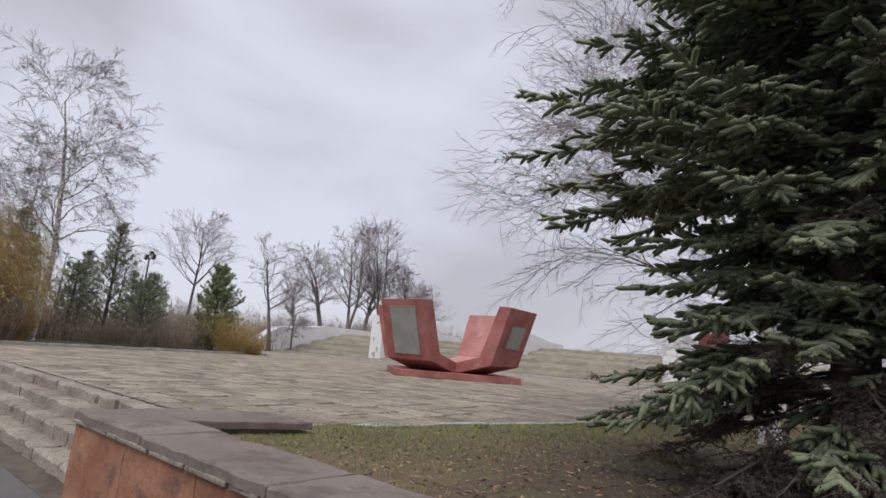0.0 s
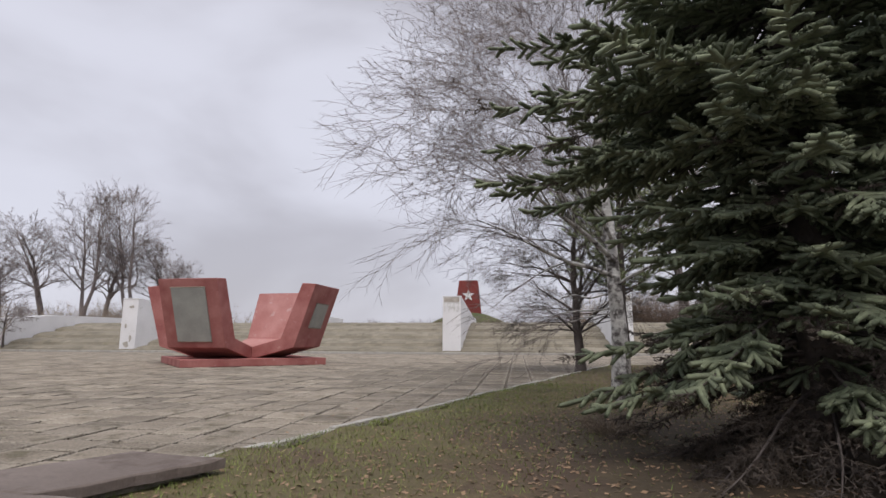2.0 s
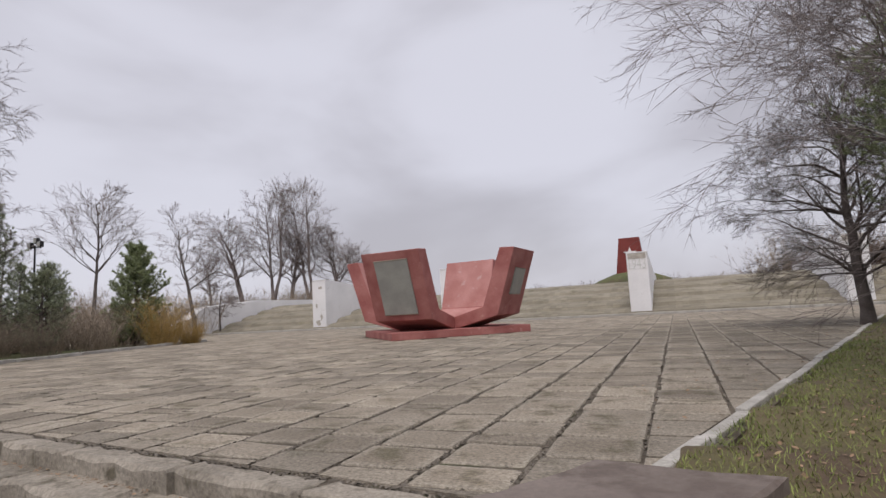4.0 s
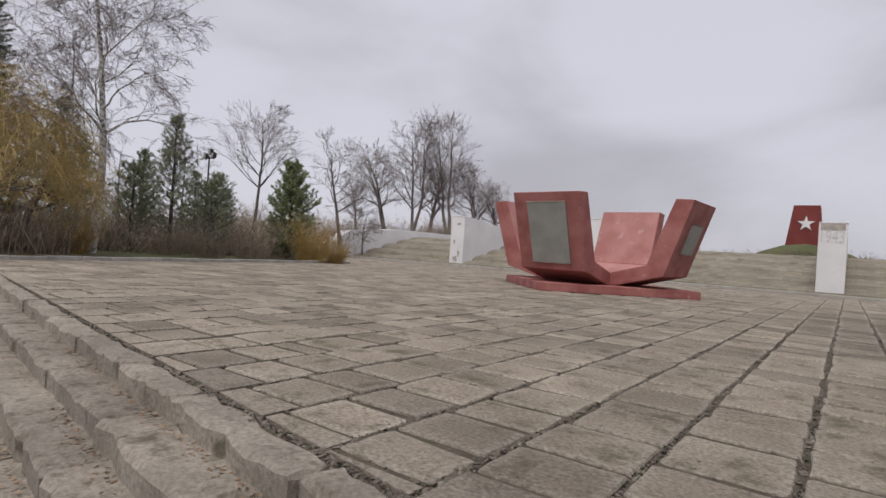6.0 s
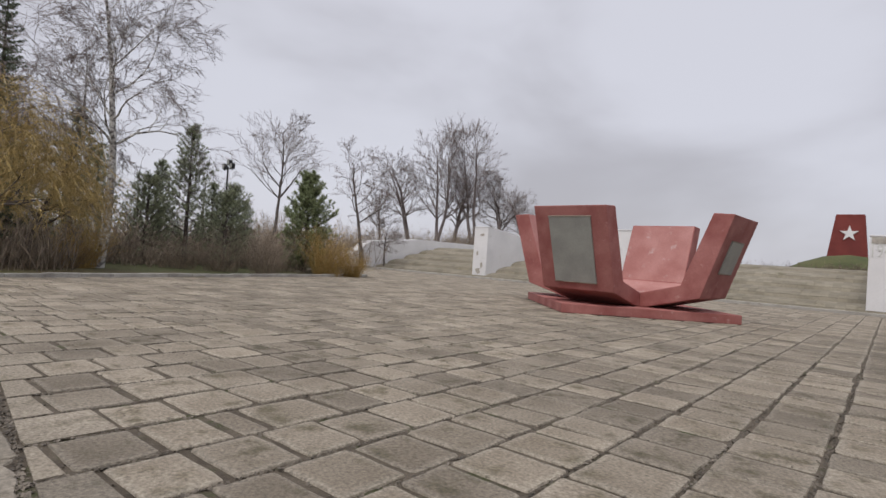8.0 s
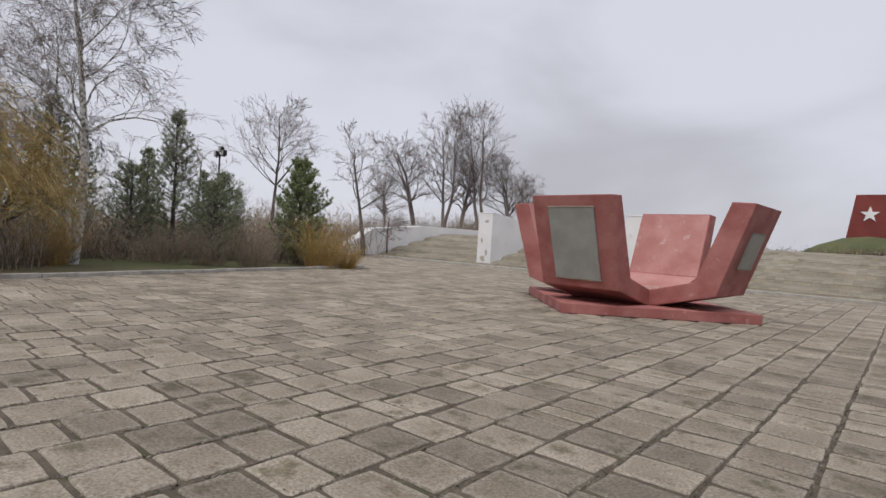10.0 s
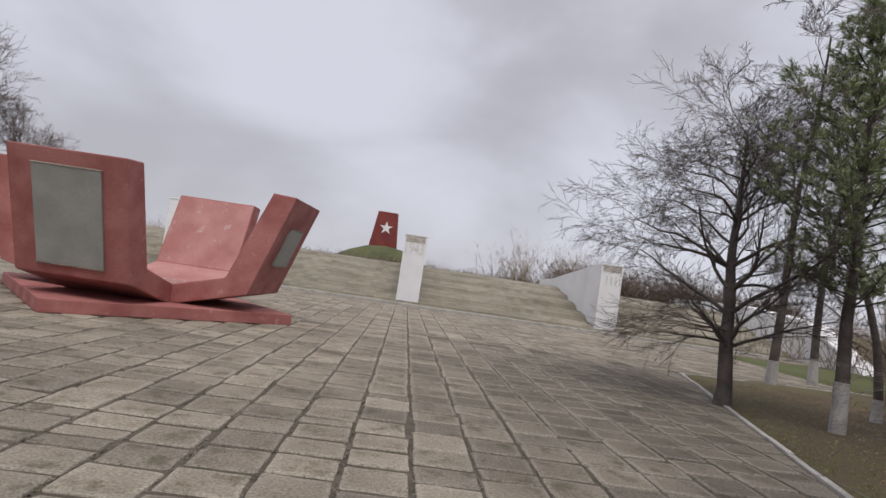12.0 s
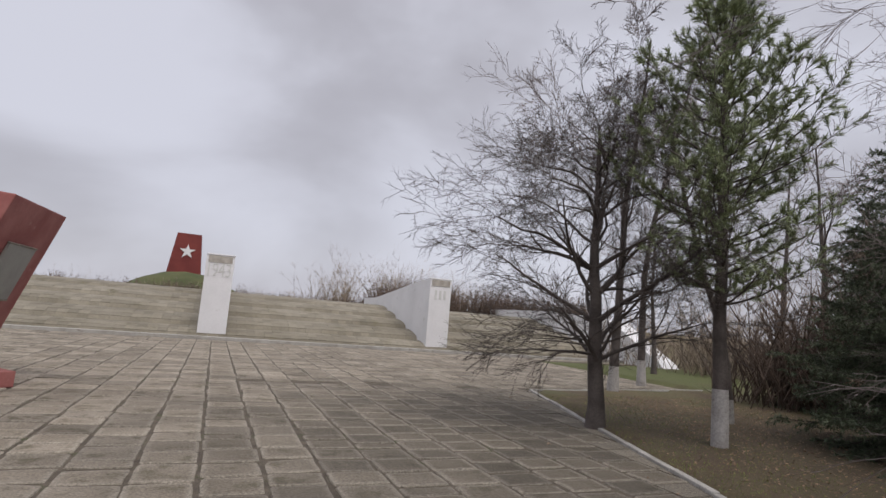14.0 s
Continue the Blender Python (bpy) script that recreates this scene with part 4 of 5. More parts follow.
bare_tree("bare_tree", "slender bare tree with limewashed foot", 15.3, 16.6, 11.8, 15, (M_BARK, M_TWIG), 0.14, 0.3, 0.0, 4, 1, 0.6, (-0.03, 0), 9, 0.36, 0.0055, up=0.8, white=0.9)
pine("pine", "tall green pine with a limewashed trunk foot", 9.04, 8.0, 7.95, 41, 2.45, 0.3, white=0.95, arms=7, tufts=5, per=34, nw=0.014)
spruce("spruce", "dark spruce with dense low branches", 12.6, 6.5, 7.1, 22, 2.75, per_m=62, length=0.085, width=0.021, arms=12, whorl=0.24, low=0.35)
bare_tree("bare_tree", "thin leaning tree with limewashed foot under the spruce", 10.52, 5.48, 3.2, 17, (M_BARK, M_TWIG), 0.1, 0.35, 0.05, 3, 1, 0.7, (0.28, 0.1), 8, 0.5, 0.003, white=0.9, up=0.15)
bare_tree("bare_tree", "bare spreading tree with long low pale boughs", 12.9, 3.0, 7.0, 57, (M_TWIG, M_TWIG), 0.17, 0.24, 0.03, 4, 1, 0.7, (0.0, 0.0), 26, 0.6, 0.0035, up=0.55, bias=(-0.3, 0.2),
          extra=((1.85, -0.75, 0.62, -0.02, 2.7, 0.05), (1.7, -0.7, 0.75, -0.03, 2.2, 0.026), (1.95, -0.85, 0.4, 0.1, 2.0, 0.026)))
spruce("spruce", "dark spruce at the back of the lawn", 17.5, 3.0, 7.2, 25, 2.0, per_m=70, length=0.09, width=0.02, arms=8, whorl=0.36)

bare_tree("bare_tree", "slim dark bare tree behind the pine", 11.6, 10.0, 7.5, 16, (M_BARK, M_TWIG), 0.1, 0.3, 0.0, 3, 1, 0.6, (0, 0), 10, 0.34, 0.005, up=0.8, white=0.8)
spruce("spruce", "small dark spruce beyond the pine", 16.8, 10.2, 5.6, 27, 2.1, per_m=60, length=0.09, width=0.021, arms=9, whorl=0.3)
src2 = bare_tree("bare_tree", "bare tree at the back of the lawn", 21.0, 14.0, 9.0, 81, (M_BARK, M_FARTWIG), 0.15, 0.25, 0.0, 3, 1, 0.65, (0, 0), 12, 0.42, 0.008, up=0.6)
rb2 = random.Random(31)
for bx, by in ((19, 8.5), (24, 18), (27, 11), (29, 3), (33, 22), (20.5, 21.5)):
    copy_thing(src2, pose(bx, by, 0, 0, 0, rb2.uniform(0, 360)) @ Matrix.Scale(rb2.uniform(0.8, 1.25), 4))
for i, (bx, by) in enumerate(((22, 2.0), (28, 15.5), (26, 7.5), (20.5, 10.5), (24.5, 13.0), (19.0, 5.8))):
    pine("pine", "dark pine at the back of the lawn", bx, by, 6.2 + 0.5 * i, 90 + i, 2.1, 0.2, tufts=3, per=17, nl=0.17, nw=0.022)

for bx, by in ((-33, -3), (-36, 3), (-34, 9), (-38, 15), (-44, 20), (-31, -9), (-41, -5)):
    copy_thing(src2, pose(bx, by, 0, 0, 0, rb2.uniform(0, 360)) @ Matrix.Scale(rb2.uniform(0.65, 0.95), 4))

# belt of trees beyond the far side of the plaza
spruce("spruce", "tall narrow dark spruce behind the willow", -23.1, -0.3, 10.3, 26, 1.9, per_m=60, length=0.09, width=0.022, arms=8, whorl=0.36)
weeping("willow", "ochre-yellow weeping willow with bare hanging twigs", -20.6, 0.2, 5.6, 2.2, 51, M_WILLOW, strands=420)
weeping("willow", "ochre-yellow willow at the corner of the steps", -18.7, -1.6, 6.2, 2.8, 52, M_WILLOW, strands=620)
bare_tree("birch", "tall weeping birch with a white speckled trunk", -21.4, 2.65, 11.6, 133, (M_BIRCH, M_FARTWIG), 0.19, 0.25, 0.05, 4, 1, 0.6, (0.05, 0.12), 20, 0.46, 0.006, up=0.75, slim=0.8)
bare_tree("birch", "slim white-barked weeping birch in the belt", -23.9, 3.2, 9.2, 135, (M_BIRCH, M_FARTWIG), 0.12, 0.25, 0.06, 4, 1, 0.6, (0, 0.05), 9, 0.3, 0.006, up=0.7, slim=0.8)
belt_pine = pine("pine", "young blue-green pine in the tree belt", -25.4, 2.8, 6.4, 43, 2.0, 0.08, tufts=3, per=17, nl=0.17, nw=0.022, mat=M_BELT_HAZED)
pine("pine", "pointed young pine in the tree belt", -26.1, 8.1, 7.0, 44, 2.1, 0.08, tufts=3, per=17, nl=0.17, nw=0.022, mat=M_BELT_HAZED)
pine("pine", "young pine in the tree belt", -26.2, 6.2, 4.3, 45, 1.9, 0.06, tufts=3, per=17, nl=0.17, nw=0.022, mat=M_BELT_HAZED)
pine("pine", "small pine in the tree belt", -25.8, 10.4, 4.4, 46, 1.8, 0.08, tufts=3, per=17, nl=0.17, nw=0.022, mat=M_BELT_HAZED)
pine("pine", "small pine beside the lamp post", -24.6, 9.4, 3.7, 47, 1.7, 0.06, tufts=3, per=17, nl=0.17, nw=0.022, mat=M_BELT_HAZED)
pine("pine", "dense dark green rounded pine", -22.7, 13.0, 5.24, 48, 2.1, 0.04, tufts=6, per=17, nl=0.17, nw=0.028, arms=9)
for bx, by, s, turn in ((-30.0, 5.2, 0.9, 40), (-29.4, 8.1, 0.85, 100), (-28.8, 10.8, 0.72, 200), (-30.5, 1.8, 0.95, 300), (-28.3, 12.6, 0.6, 20)):
    copy_thing(belt_pine, pose(bx, by, 0, 0, 0, turn) @ Matrix.Scale(s, 4))
bare_tree("bare_tree", "bare locust tree behind the pines", -33.2, 17.7, 10.05, 18, (M_BARK, M_FARTWIG), 0.16, 0.4, -0.02, 3, 1, 0.55, (0, 0), 26, 0.42, 0.008, up=0.8)
bare_tree("bare_tree", "bare tree beside the white wall", -34.5, 27.7, 9.85, 19, (M_BARK, M_FARTWIG), 0.2, 0.3, -0.02, 3, 1, 0.6, (0, 0), 20, 0.40, 0.010, up=0.7)
bare_tree("bare_tree", "small bare tree at the terrace edge", -34.5, 30.5, 4.2, 20, (M_BARK, M_FARTWIG), 0.1, 0.2, 0.0, 3, 1, 0.7, (0, 0), 18, 0.5, 0.009)
shrub("shrub", "brown leafless shrub by the kerb", -20.6, 9.3, 2.3, 1.5, 61, M_SHRUB, 230)
shrub("shrub", "brown leafless shrub behind the kerb", -21.8, 7.8, 2.0, 1.6, 63, M_SHRUB, 230)
shrub("shrub", "brown leafless shrub behind the kerb", -22.6, 6.2, 1.7, 1.6, 67, M_SHRUB, 230)
shrub("shrub", "brown thicket under the willow", -20.0, 0.6, 1.4, 1.8, 64, M_SHRUB, 200)
shrub("shrub", "ochre twiggy shrub at the edge of the paving", -20.7, 13.0, 2.7, 1.6, 62, M_OCHRE, droop=0.25)
shrub("shrub", "low ochre shrub at the edge of the paving", -20.2, 14.2, 1.3, 1.0, 65, M_OCHRE, droop=0.25)
shrub("shrub", "low yellow-green shrub by the willow", -20.9, 1.9, 1.7, 1.0, 66, M_OCHRE, droop=0.3)

# far group of bare trees behind the terrace
far = [(-50.6, 50.9, 2.3, 11.9), (-47.6, 53.4, 2.3, 15.0), (-43.9, 56.5, 2.3, 16.0), (-46.0, 55.0, 2.3, 12.0), (-40.2, 59.2, 2.3, 11.0), (-37.7, 60.8, 2.3, 8.4), (-53.2, 47.6, 2.3, 7.9)]
src = None
for i, (fx, fy, fz, fh) in enumerate(far):
    if i < 3:
        ob = bare_tree("bare_tree", "tall bare tree on the rise behind the terrace", fx, fy, fh, 70 + i, (M_FARTWIG, M_FARTWIG), 0.28, 0.22, -0.02, 3, 1, 0.55, (0, 0), 17, 0.42, 0.013, z=fz - 0.3, group="far trees", stems=2, up=1.0)
        src = src or (ob, fh)
    else:
        c = copy_thing(src[0], pose(fx, fy, fz - 0.3, 0, 0, 67 * i) @ Matrix.Scale(fh / src[1], 4))

# scrub along the crest behind the terrace
def scrub(label, pts, seed, mat=None):
    rng = random.Random(seed)
    segs, tips = [], []
    for x, y, z, h, r in pts:
        for _ in range(25):
            a = rng.uniform(0, 6.283)
            pos = Vector((x + rng.gauss(0, r * 0.5), y + rng.gauss(0, r * 0.5), z - 0.2))
            d = Vector((math.cos(a) * 0.4, math.sin(a) * 0.4, 1)).normalized()
            L = h * rng.uniform(0.5, 1.1)
            for i in range(3):
                d = (d + Vector((rng.gauss(0, 0.15), rng.gauss(0, 0.15), 0))).normalized()
                q = pos + d * L / 3
                (tips if i == 2 else segs).append((*pos, *q, 0.02, 0.014))
                for _ in range(2):
                    e = q + (d + Vector((rng.gauss(0, 0.6), rng.gauss(0, 0.6), 0.1))).normalized() * L * 0.25
                    tips.append((*q, *e, 0.014, 0.008))
                pos = q
    v, f = joined(tubes(segs, 3), cones(tips))
    ob = new("scrub", tri_mesh("scrub", v, f, [mat or M_SHRUB]))
    tagged(ob, label, "scrub", kind="stuff")


rs = random.Random(9)
scrub("brown leafless scrub along the crest", [(rs.uniform(-60, 60), rs.uniform(58, 90), 2.3, rs.uniform(1.0, 2.2), 2.0) for _ in range(70)], 1)
scrub("tall pale leafless thicket behind the terrace", [(rs.uniform(13, 33), rs.uniform(62, 75), 2.3, rs.uniform(3.0, 7.0), 1.6) for _ in range(28)], 2)
scrub("dark brown thicket beside the white walls", [(rs.uniform(14, 37), rs.uniform(46, 51), 2.3, rs.uniform(1.8, 3.3), 1.2) for _ in range(95)], 3, M_BROWN)
scrub("brown leafless thicket behind the lawn", [(rs.uniform(24, 46), rs.uniform(-4, 30), 0.0, rs.uniform(2.0, 4.6), 2.0) for _ in range(150)], 6)
scrub("brown leafless thicket behind the tree belt", [(rs.uniform(-52, -31), rs.uniform(-14, 26), 0.0, rs.uniform(1.6, 4.0), 1.8) for _ in range(110)], 7)
scrub("low dark brown thicket along the terrace top", [(rs.uniform(-14, 24), rs.uniform(48, 54), 2.3, rs.uniform(0.5, 1.1), 1.3) for _ in range(70)], 8, M_BROWN)
scrub("brown leafless undergrowth among the belt trees", [(left_edge(q) - rs.uniform(*((5.5, 11.0) if 1.5 < q < 9.0 else (2.0, 9.0))), q, 0.0, rs.uniform(0.8, 2.6), 1.0) for q in [rs.uniform(-3.0, 17.0) for _ in range(75)]], 10)
r13 = random.Random(13)
scrub("dark red-brown thicket behind the pine and spruce", [(r13.uniform(15.5, 24), r13.uniform(4.0, 13), 0.0, r13.uniform(2.2, 4.6), 1.3) for _ in range(110)], 13, M_BROWN)
scrub("grey-brown thicket between the belt and the terrace", [(rs.uniform(-50, -38), rs.uniform(20, 46), 0.4, rs.uniform(1.6, 4.2), 1.6) for _ in range(85)], 11)
scrub("pale leafless undergrowth below the far trees", [(rs.uniform(-55, -32), rs.uniform(49, 62), 2.2, rs.uniform(1.2, 3.4), 1.8) for _ in range(70)], 12)
scrub("distant grey-brown woods", [(rs.uniform(-220, 260), rs.uniform(150, 230), 2.0, rs.uniform(3.0, 7.0), 5.0) for _ in range(90)], 4)


# lamp post
def lamp_post(x, y, h):
    t = thing("lamp_post", "slim dark lamp post with two floodlights", "lamp post", x, y, 0)
    v, f = tubes([(0, 0, 0, 0, 0, h, 0.07, 0.05)], 8)
    child("pole", tri_mesh("pole", v, f, [M_STEEL], smooth=True), t)
    part("arm", block(0, 0, h - 0.15, 1.1, 0.05, 0.05, 0.01), M_STEEL, t)
    for dx, dz in ((-0.4, 0.02), (0.15, 0.25), (0.5, 0.02)):
        lamp = part("floodlight", block(dx, 0, h + dz, 0.3, 0.22, 0.34, 0.03), M_STEEL, t)
        part("lens", block(dx, -0.118, h + dz, 0.24, 0.02, 0.28, 0.006), M_PLAQUE, lamp, "grey glass front")
        part("bracket", block(dx, 0.02, h + dz - 0.2, 0.06, 0.06, 0.1, 0.006), M_STEEL, lamp)


lamp_post(-30.7, 12.6, 6.1)


# ---- grass and fallen leaves on the lawn ----
def lawn_cover():
    rng = np.random.default_rng(4)
    k = 260000
    x, y = rng.uniform(3.0, 15.0, k), rng.uniform(-7.2, 13.5, k)
    d = x - right_edge(y) - 0.15
    keep = (d > 0.05) & (rng.random(k) < np.clip(1.15 - d / 3.0, 0.12, 1.0) * np.where(y > 4, 0.3, 1.0)) & (np.hypot(x - 8.4, y + 3.6) > 1.2) & (along(x, y)[1] > 0.62)
    x, y = x[keep], y[keep]
    k = len(x)
    z = np.array([height(a, b) for a, b in zip(x, y)])
    ang, ln = rng.uniform(0, 6.283, k), rng.uniform(0.018, 0.055, k)
    lean = rng.uniform(0.2, 1.6, k)
    w = 0.004
    p = np.stack([x, y, z - 0.01], 1)
    side = np.stack([-np.sin(ang), np.cos(ang), 0 * ang], 1) * w
    tip = p + np.stack([np.cos(ang) * lean * ln, np.sin(ang) * lean * ln, ln], 1)
    v = np.stack([p - side, p + side, tip], 1).reshape(-1, 3)
    ob = new("grass", tri_mesh("grass", v, np.arange(k * 3).reshape(-1, 3), [M_BLADE]))
    tagged(ob, "short thin green grass on the lawn", "grass", kind="stuff")
    k = 42000
    x, y = rng.uniform(3.0, 15.0, k), rng.uniform(-7.2, 13.5, k)
    d = x - right_edge(y) - 0.15
    keep = (along(x, y)[1] > 0.62) & (((d > 0.1) & (rng.random(k) < np.clip(0.15 + d / 2.5, 0.1, 1.0))) | ((d > -1.5) & (d < 0) & (y > -3.5) & (rng.random(k) < 0.05)))
    x, y = x[keep], y[keep]
    k = len(x)
    z = np.where(x - right_edge(y) - 0.15 > 0.0, np.array([height(a, b) for a, b in zip(x, y)]), 0.0) + 0.008
    a = rng.uniform(0, 6.283, k)
    s = rng.uniform(0.01, 0.028, k)
    u = np.stack([np.cos(a), np.sin(a), rng.uniform(-0.4, 0.4, k)], 1) * s[:, None]
    t = np.stack([-np.sin(a), np.cos(a), rng.uniform(-0.4, 0.4, k)], 1) * s[:, None] * 0.6
    p = np.stack([x, y, z], 1)
    v = np.stack([p - u, p - t, p + u, p + t], 1).reshape(-1, 3)
    q = np.arange(k)[:, None] * 4
    f = np.concatenate([q + [[0, 1, 2]], q + [[0, 2, 3]]])
    ob = new("leaf_litter", tri_mesh("leaf_litter", v, f, [M_LITTER]))
    tagged(ob, "curled brown fallen leaves scattered on the lawn", "leaves", kind="stuff")


def joint_weeds():
    rng = np.random.default_rng(8)
    k = 9000
    col = 1.435 + 0.61 * rng.integers(-12, 8, k)
    x = col + rng.normal(0, 0.012, k)
    y = rng.uniform(-4.7, 11.0, k)
    thick = np.sin(col * 7.3 + y * 1.1) + np.sin(y * 2.3 + col * 3.1)
    keep = (thick > 0.2) & (x < right_edge(y) - 0.1) & (y > front(x, 1.5)) & (np.abs(x - AXIS) + np.abs(y - 13.1) > 4)
    x, y = x[keep], y[keep]
    k = len(x)
    a, ln = rng.uniform(0, 6.283, k), rng.uniform(0.006, 0.022, k)
    p = np.stack([x, y, np.full(k, -0.018)], 1)
    s = np.stack([-np.sin(a), np.cos(a), 0 * a], 1) * 0.005
    tip = p + np.stack([np.cos(a) * ln * 1.5, np.sin(a) * ln * 1.5, 0.01 + ln * 0.6], 1)
    v = np.stack([p - s, p + s, tip], 1).reshape(-1, 3)
    ob = new("joint_weeds", tri_mesh("joint_weeds", v, np.arange(k * 3).reshape(-1, 3), [M_CRUMB]))
    tagged(ob, "dry weeds and moss in the paving joints", "weeds", kind="stuff")
    k = 48000
    near = rng.random(k) ** 1.6
    y = -4.7 + near * 11.0
    x = 1.435 + 0.61 * rng.integers(-21, 5, k) + rng.normal(0, 0.014, k)
    across = rng.random(k) < 0.4
    x = np.where(across, rng.uniform(-11.0, 3.0, k), x)
    edge = rng.random(k) < 0.12
    y = np.where(edge, front(x, 1.395) + rng.normal(0, 0.018, k), y)
    keep = (x < right_edge(y) - 0.1) & (y > front(x, 1.34))
    x, y = x[keep], y[keep]
    k = len(x)
    a, r = rng.uniform(0, 6.283, k), rng.uniform(0.005, 0.018, k)
    u = np.stack([np.cos(a), np.sin(a), rng.uniform(-0.6, 0.6, k)], 1) * r[:, None]
    t = np.stack([-np.sin(a), np.cos(a), rng.uniform(-0.6, 0.6, k)], 1) * r[:, None] * 0.7
    p = np.stack([x, y, np.full(k, -0.009)], 1)
    v = np.stack([p - u, p - t, p + u, p + t], 1).reshape(-1, 3)
    q = np.arange(k)[:, None] * 4
    ob = new("joint_crumbs", tri_mesh("joint_crumbs", v, np.concatenate([q + [[0, 1, 2]], q + [[0, 2, 3]]]), [M_CRUMB]))
    tagged(ob, "earth crumbs and dry bits in the paving joints", "crumbs", kind="stuff")
    k = 900
    x = rng.uniform(-7, -0.2, k)
    row = rng.integers(0, 3, k)
    y = np.array([1.19, 0.88, 0.57])[row] - np.abs(rng.normal(0, 0.06, k)) - 0.05
    z = np.array([-0.16, -0.325, -0.49])[row] + 0.012
    a, r = rng.uniform(0, 6.283, k), rng.uniform(0.008, 0.022, k)
    u = np.stack([np.cos(a), np.sin(a), rng.uniform(-0.3, 0.3, k)], 1) * r[:, None]
    t = np.stack([-np.sin(a), np.cos(a), rng.uniform(-0.3, 0.3, k)], 1) * r[:, None] * 0.6
    p = np.stack([CORNER[0] + FC * x - FS * y, CORNER[1] + FS * x + FC * y, z], 1)
    v = np.stack([p - u, p - t, p + u, p + t], 1).reshape(-1, 3)
    q = np.arange(k)[:, None] * 4
    ob = new("leaf_litter", tri_mesh("leaf_litter", v, np.concatenate([q + [[0, 1, 2]], q + [[0, 2, 3]]]), [M_LITTER]))
    tagged(ob, "brown leaves and crumbs caught on the steps", "leaves", kind="stuff")


lawn_cover()
joint_weeds()
shrub("brush_pile", "heap of brown twigs and leaves under the spruce", 6.9, -2.5, 0.35, 0.45, 68, M_SHRUB, 160, 0.5, LAWN, "brush")


# ---- paving slabs ----
def trimmed(quad, side):
    """The part of a polygon where side(point) is positive."""
    out = []
    for a, b in zip(quad, quad[1:] + quad[:1]):
        fa, fb = side(a), side(b)
        if fa > 0:
            out.append(a)
        if (fa > 0) != (fb > 0):
            s = fa / (fa - fb)
            out.append((a[0] + (b[0] - a[0]) * s, a[1] + (b[1] - a[1]) * s))
    return out


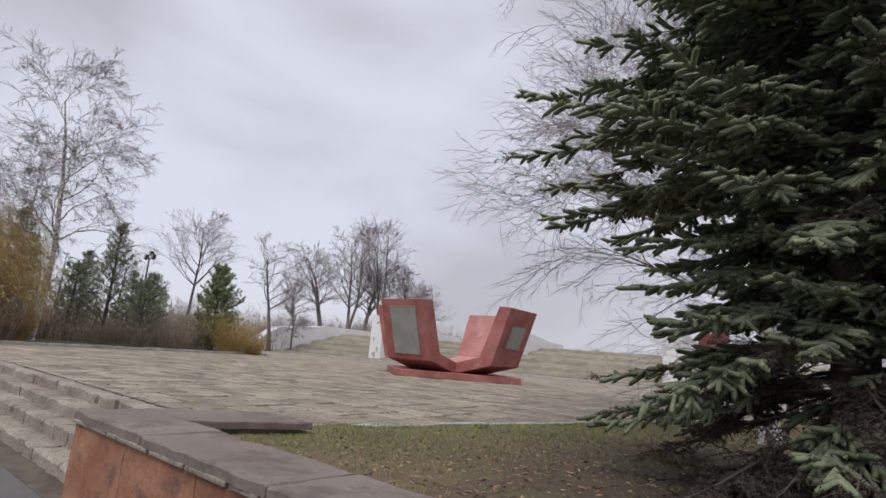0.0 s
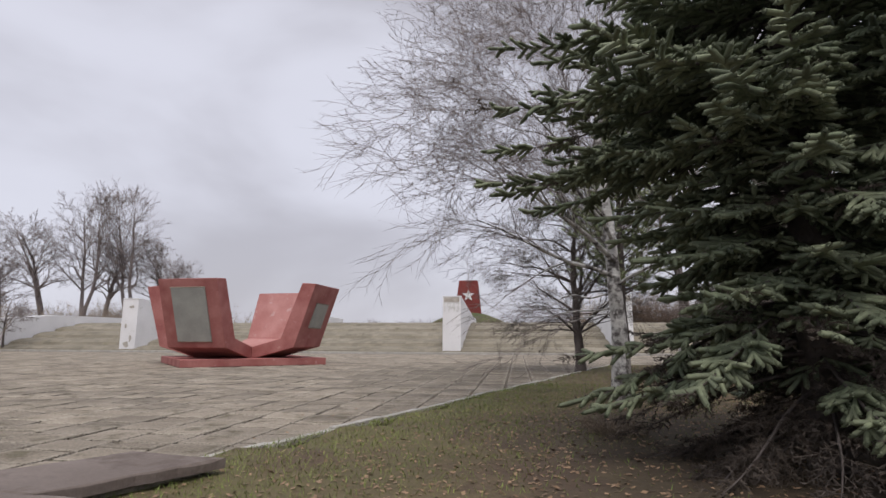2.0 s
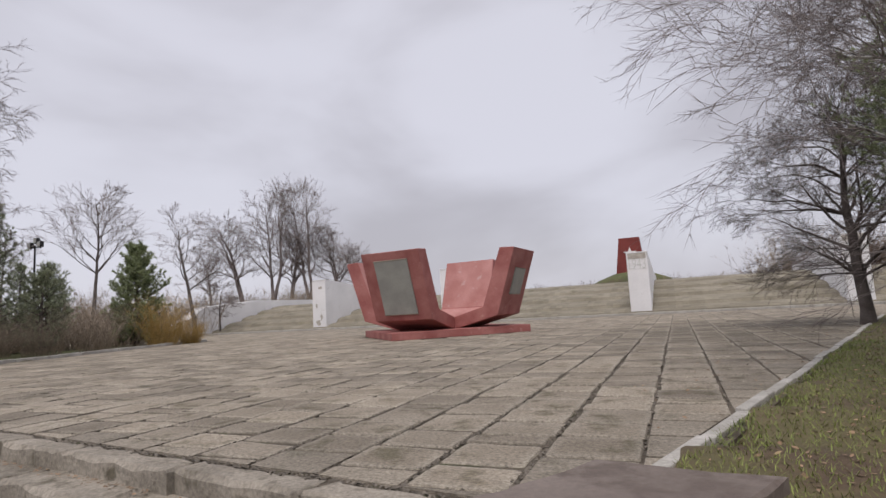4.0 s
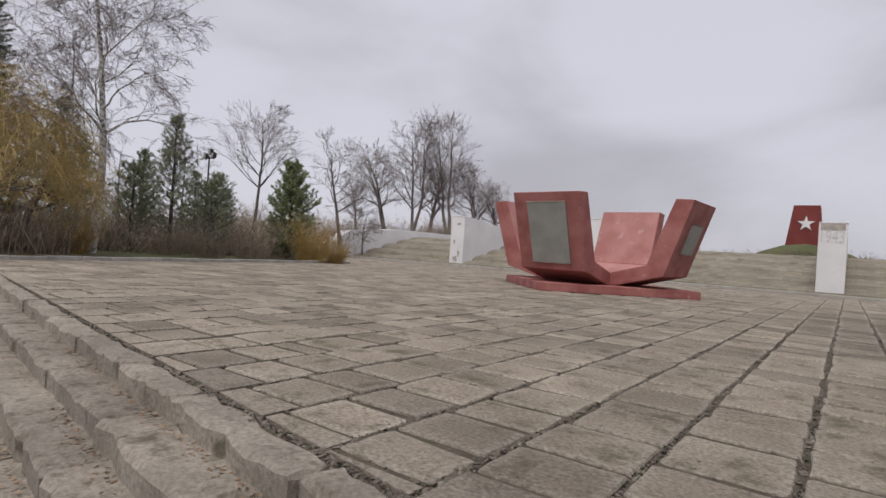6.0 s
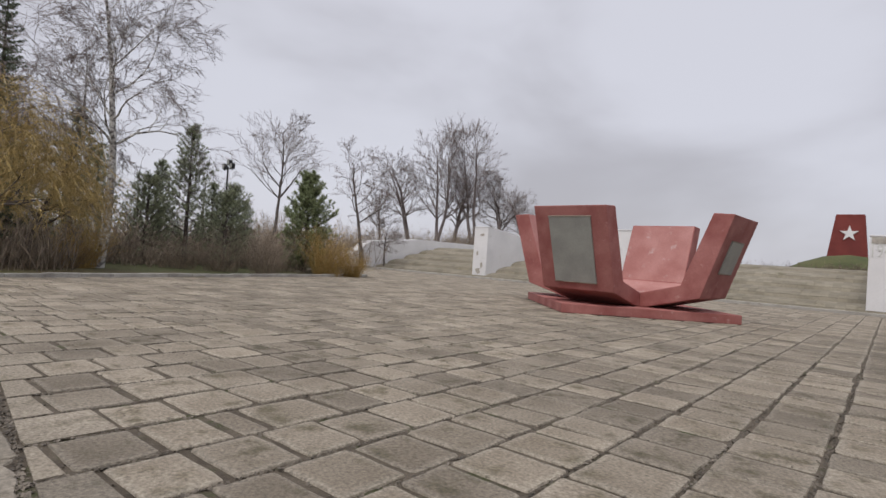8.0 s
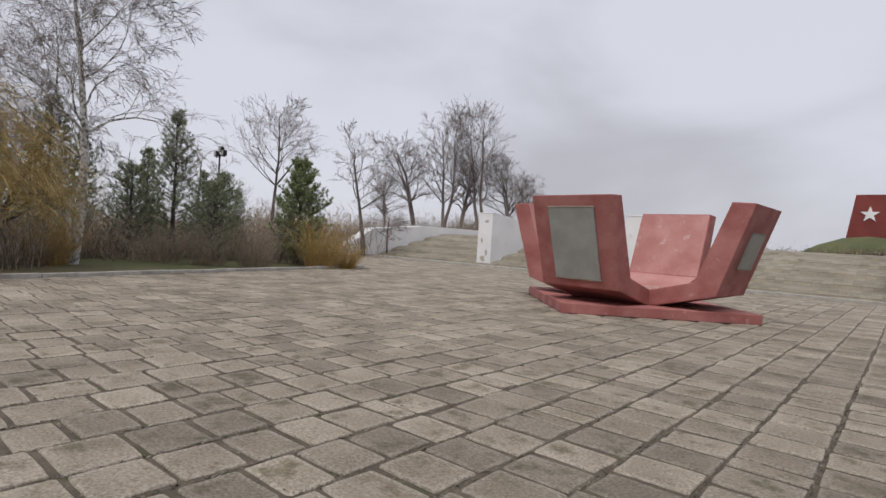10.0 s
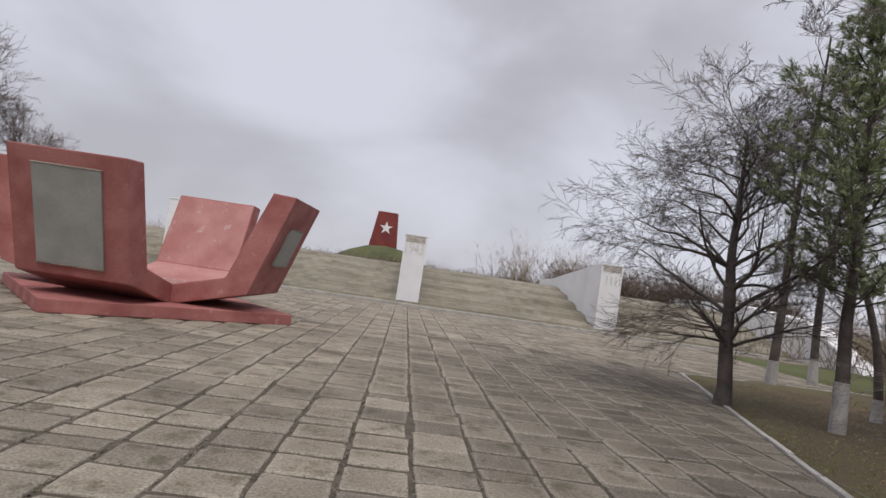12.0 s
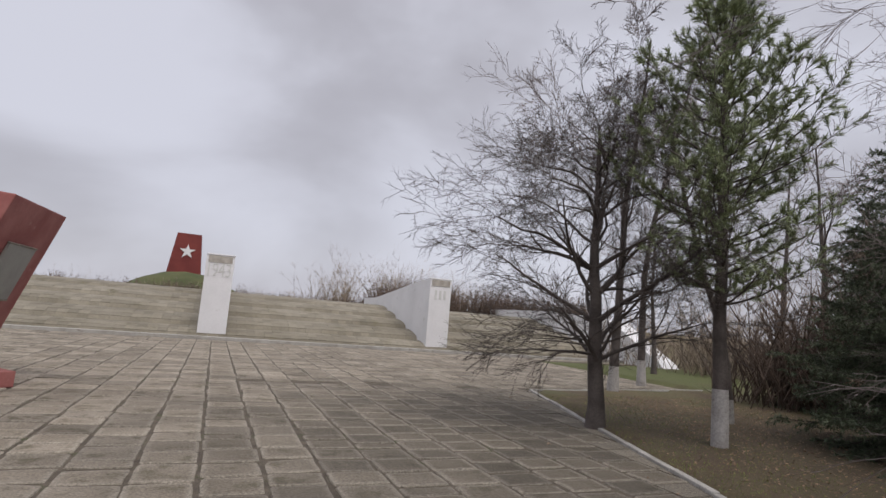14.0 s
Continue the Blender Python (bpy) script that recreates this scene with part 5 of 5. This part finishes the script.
def paving():
    t = thing("pavement", "plaza of worn square concrete slabs with earth-filled joints", "pavement", kind="structure")
    poly = [(left_edge(-2.0), front(left_edge(-2.0), 1.3)), (3.25, front(3.25, 1.3)), (right_edge(TURN_Y), TURN_Y), (16.5, 15.7), (17.6, FOOT_Y - 2.0), (26, FOOT_Y - 1.4), (26, FOOT_Y + 2.3), (-43, FOOT_Y + 2.3), (-43, 16.0), (left_edge(16.0), 16.0)]
    part("joint_bed", prism(poly, -0.2, -0.016), M_JOINT, t, "earth and moss in the joints")
    rng = random.Random(77)
    def slab(fine):
        bm = bmesh.new()
        out = []
        corners = ((-1, -1), (1, -1), (1, 1), (-1, 1))
        for q, (sx, sy) in enumerate(corners):
            ca, cb = rng.uniform(0.015, 0.06), rng.uniform(0.015, 0.06)
            pa, pb = (0.5 * sx - ca * sx, 0.5 * sy), (0.5 * sx, 0.5 * sy - cb * sy)
            out += [pb, pa] if sx * sy < 0 else [pa, pb]
        out = sorted(out, key=lambda p: math.atan2(p[1], p[0]))
        if fine:
            mids = []
            for p, q in zip(out, out[1:] + out[:1]):
                mids.append(p)
                if math.hypot(p[0] - q[0], p[1] - q[1]) > 0.3:
                    for s in (0.3, 0.68):
                        s += rng.uniform(-0.1, 0.1)
                        mids.append((p[0] + (q[0] - p[0]) * s, p[1] + (q[1] - p[1]) * s))
            out = mids
        out = [(x * (1 + rng.uniform(-0.04, 0.012)), y * (1 + rng.uniform(-0.04, 0.012))) for x, y in out]
        nn = len(out)
        a = [bm.verts.new((x, y, -1)) for x, y in out]
        b = [bm.verts.new((x, y, -0.22)) for x, y in out]
        c = [bm.verts.new((x * 0.972, y * 0.972, -0.02 + rng.uniform(-0.06, 0.02))) for x, y in out]
        d = [bm.verts.new((x * 0.72, y * 0.72, 0.02)) for x, y in out]
        bm.faces.new(d)
        for i in range(nn):
            j = (i + 1) % nn
            bm.faces.new((c[i], c[j], d[j], d[i]))
            bm.faces.new((a[i], a[j], b[j], b[i]))
            bm.faces.new((b[i], b[j], c[j], c[i]))
        me = bpy.data.meshes.new("paving_slab")
        bmesh.ops.recalc_face_normals(bm, faces=bm.faces)
        bm.to_mesh(me)
        bm.free()
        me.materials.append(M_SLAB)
        wear = me.attributes.new("wear", 'FLOAT', 'POINT')
        wear.data.foreach_set("value", [1.0] * (3 * nn) + [0.0] * nn)
        return me

    variants = [slab(True) for _ in range(12)] + [slab(False) for _ in range(8)]
    worn = []
    vdata = [(np.array([v.co[:] for v in me.vertices]), [tuple(p.vertices) for p in me.polygons]) for me in variants]
    near, verts, faces = 0, [], []
    wcol = 0.61
    x = 1.435 - 72 * wcol
    c = 0
    while x < 27:
        gap = rng.choice((0.026, 0.034, 0.045, 0.06))
        y = front(x + wcol, 1.45) - rng.uniform(0.0, 0.4)
        while y < FOOT_Y - 0.3:
            L = rng.choice((0.44, 0.48, 0.48, 0.52, 0.52, 0.56, 0.27)) if rng.random() < 0.93 else 0.68
            cx, cy = x + wcol / 2, y + L / 2
            turn = TURN_Y + max(0.0, (cx - 9.7) * 0.167)
            inside = (left_edge(cy) + 0.2 < cx < right_edge(cy) - 0.28) if cy < TURN_Y + 0.2 else cy > turn + 0.3 and (cy > 16.0 or cx > -20) and (cx < 16.4 + 0.1 * (cy - 15.7) or cy > FOOT_Y - 1.2)
            cut = None
            if inside and y < front(x, 1.43) + 0.02:
                quad = [(x + gap / 2, y + 0.02), (x + wcol - gap / 2, y + 0.02), (x + wcol - gap / 2, y + L - 0.02), (x + gap / 2, y + L - 0.02)]
                cut = trimmed(quad, lambda p: p[1] - front(p[0], 1.44))
                inside = False
            elif not inside and cy < TURN_Y:
                quad = [(x + gap / 2, y + 0.02), (x + wcol - gap / 2, y + 0.02), (x + wcol - gap / 2, y + L - 0.02), (x + gap / 2, y + L - 0.02)]
                cut = trimmed(quad, lambda p: right_edge(p[1]) + 0.03 - p[0]) if cx > 0 else trimmed(quad, lambda p: p[0] - left_edge(p[1]) - 0.02)
            if cut and len(cut) > 2:
                o, kk = len(verts), len(cut)
                verts.extend([(px, py, -0.05) for px, py in cut] + [(px, py, -0.004) for px, py in cut])
                worn.extend([0.6] * (2 * kk))
                faces.append(tuple(range(o + kk, o + 2 * kk)))
                faces.extend((o + i, o + (i + 1) % kk, o + kk + (i + 1) % kk, o + kk + i) for i in range(kk))
            if inside and abs(cx - AXIS) + abs(cy - 13.1) > 3.6:
                sc = (wcol - gap * rng.uniform(0.5, 1.4), L - rng.uniform(0.028, 0.07), 0.06)
                tl = (rng.gauss(0, 0.6), rng.gauss(0, 0.6))
                dz = rng.uniform(-0.008, 0.006)
                k = rng.randrange(12) if -12 < cx and cy < 8 else 12 + rng.randrange(8)
                m = pose(cx + rng.gauss(0, 0.008), cy, dz, tl[0], tl[1], rng.gauss(0, 0.5)) @ Matrix.Diagonal((*sc, 1))
                if near < 300 and -4.4 < cx < 4.6 and cy < 7.0:
                    ob = child("paving_slab", variants[k], t)
                    ob.matrix_basis = m
                    near += 1
                else:
                    vv, ff = vdata[k]
                    mm = np.array(m)
                    o = len(verts)
                    verts.extend((vv @ mm[:3, :3].T + mm[:3, 3]).tolist())
                    faces.extend(tuple(q + o for q in p) for p in ff)
                    worn.extend([1.0] * (len(vv) * 3 // 4) + [0.0] * (len(vv) // 4))
            y += L
        x += wcol
        c += 1
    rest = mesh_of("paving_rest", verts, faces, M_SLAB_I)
    wear = rest.attributes.new("wear", 'FLOAT', 'POINT')
    wear.data.foreach_set("value", worn)
    ob = child("paving_rest", rest, t)
    ob["kind"] = "stuff"


paving()
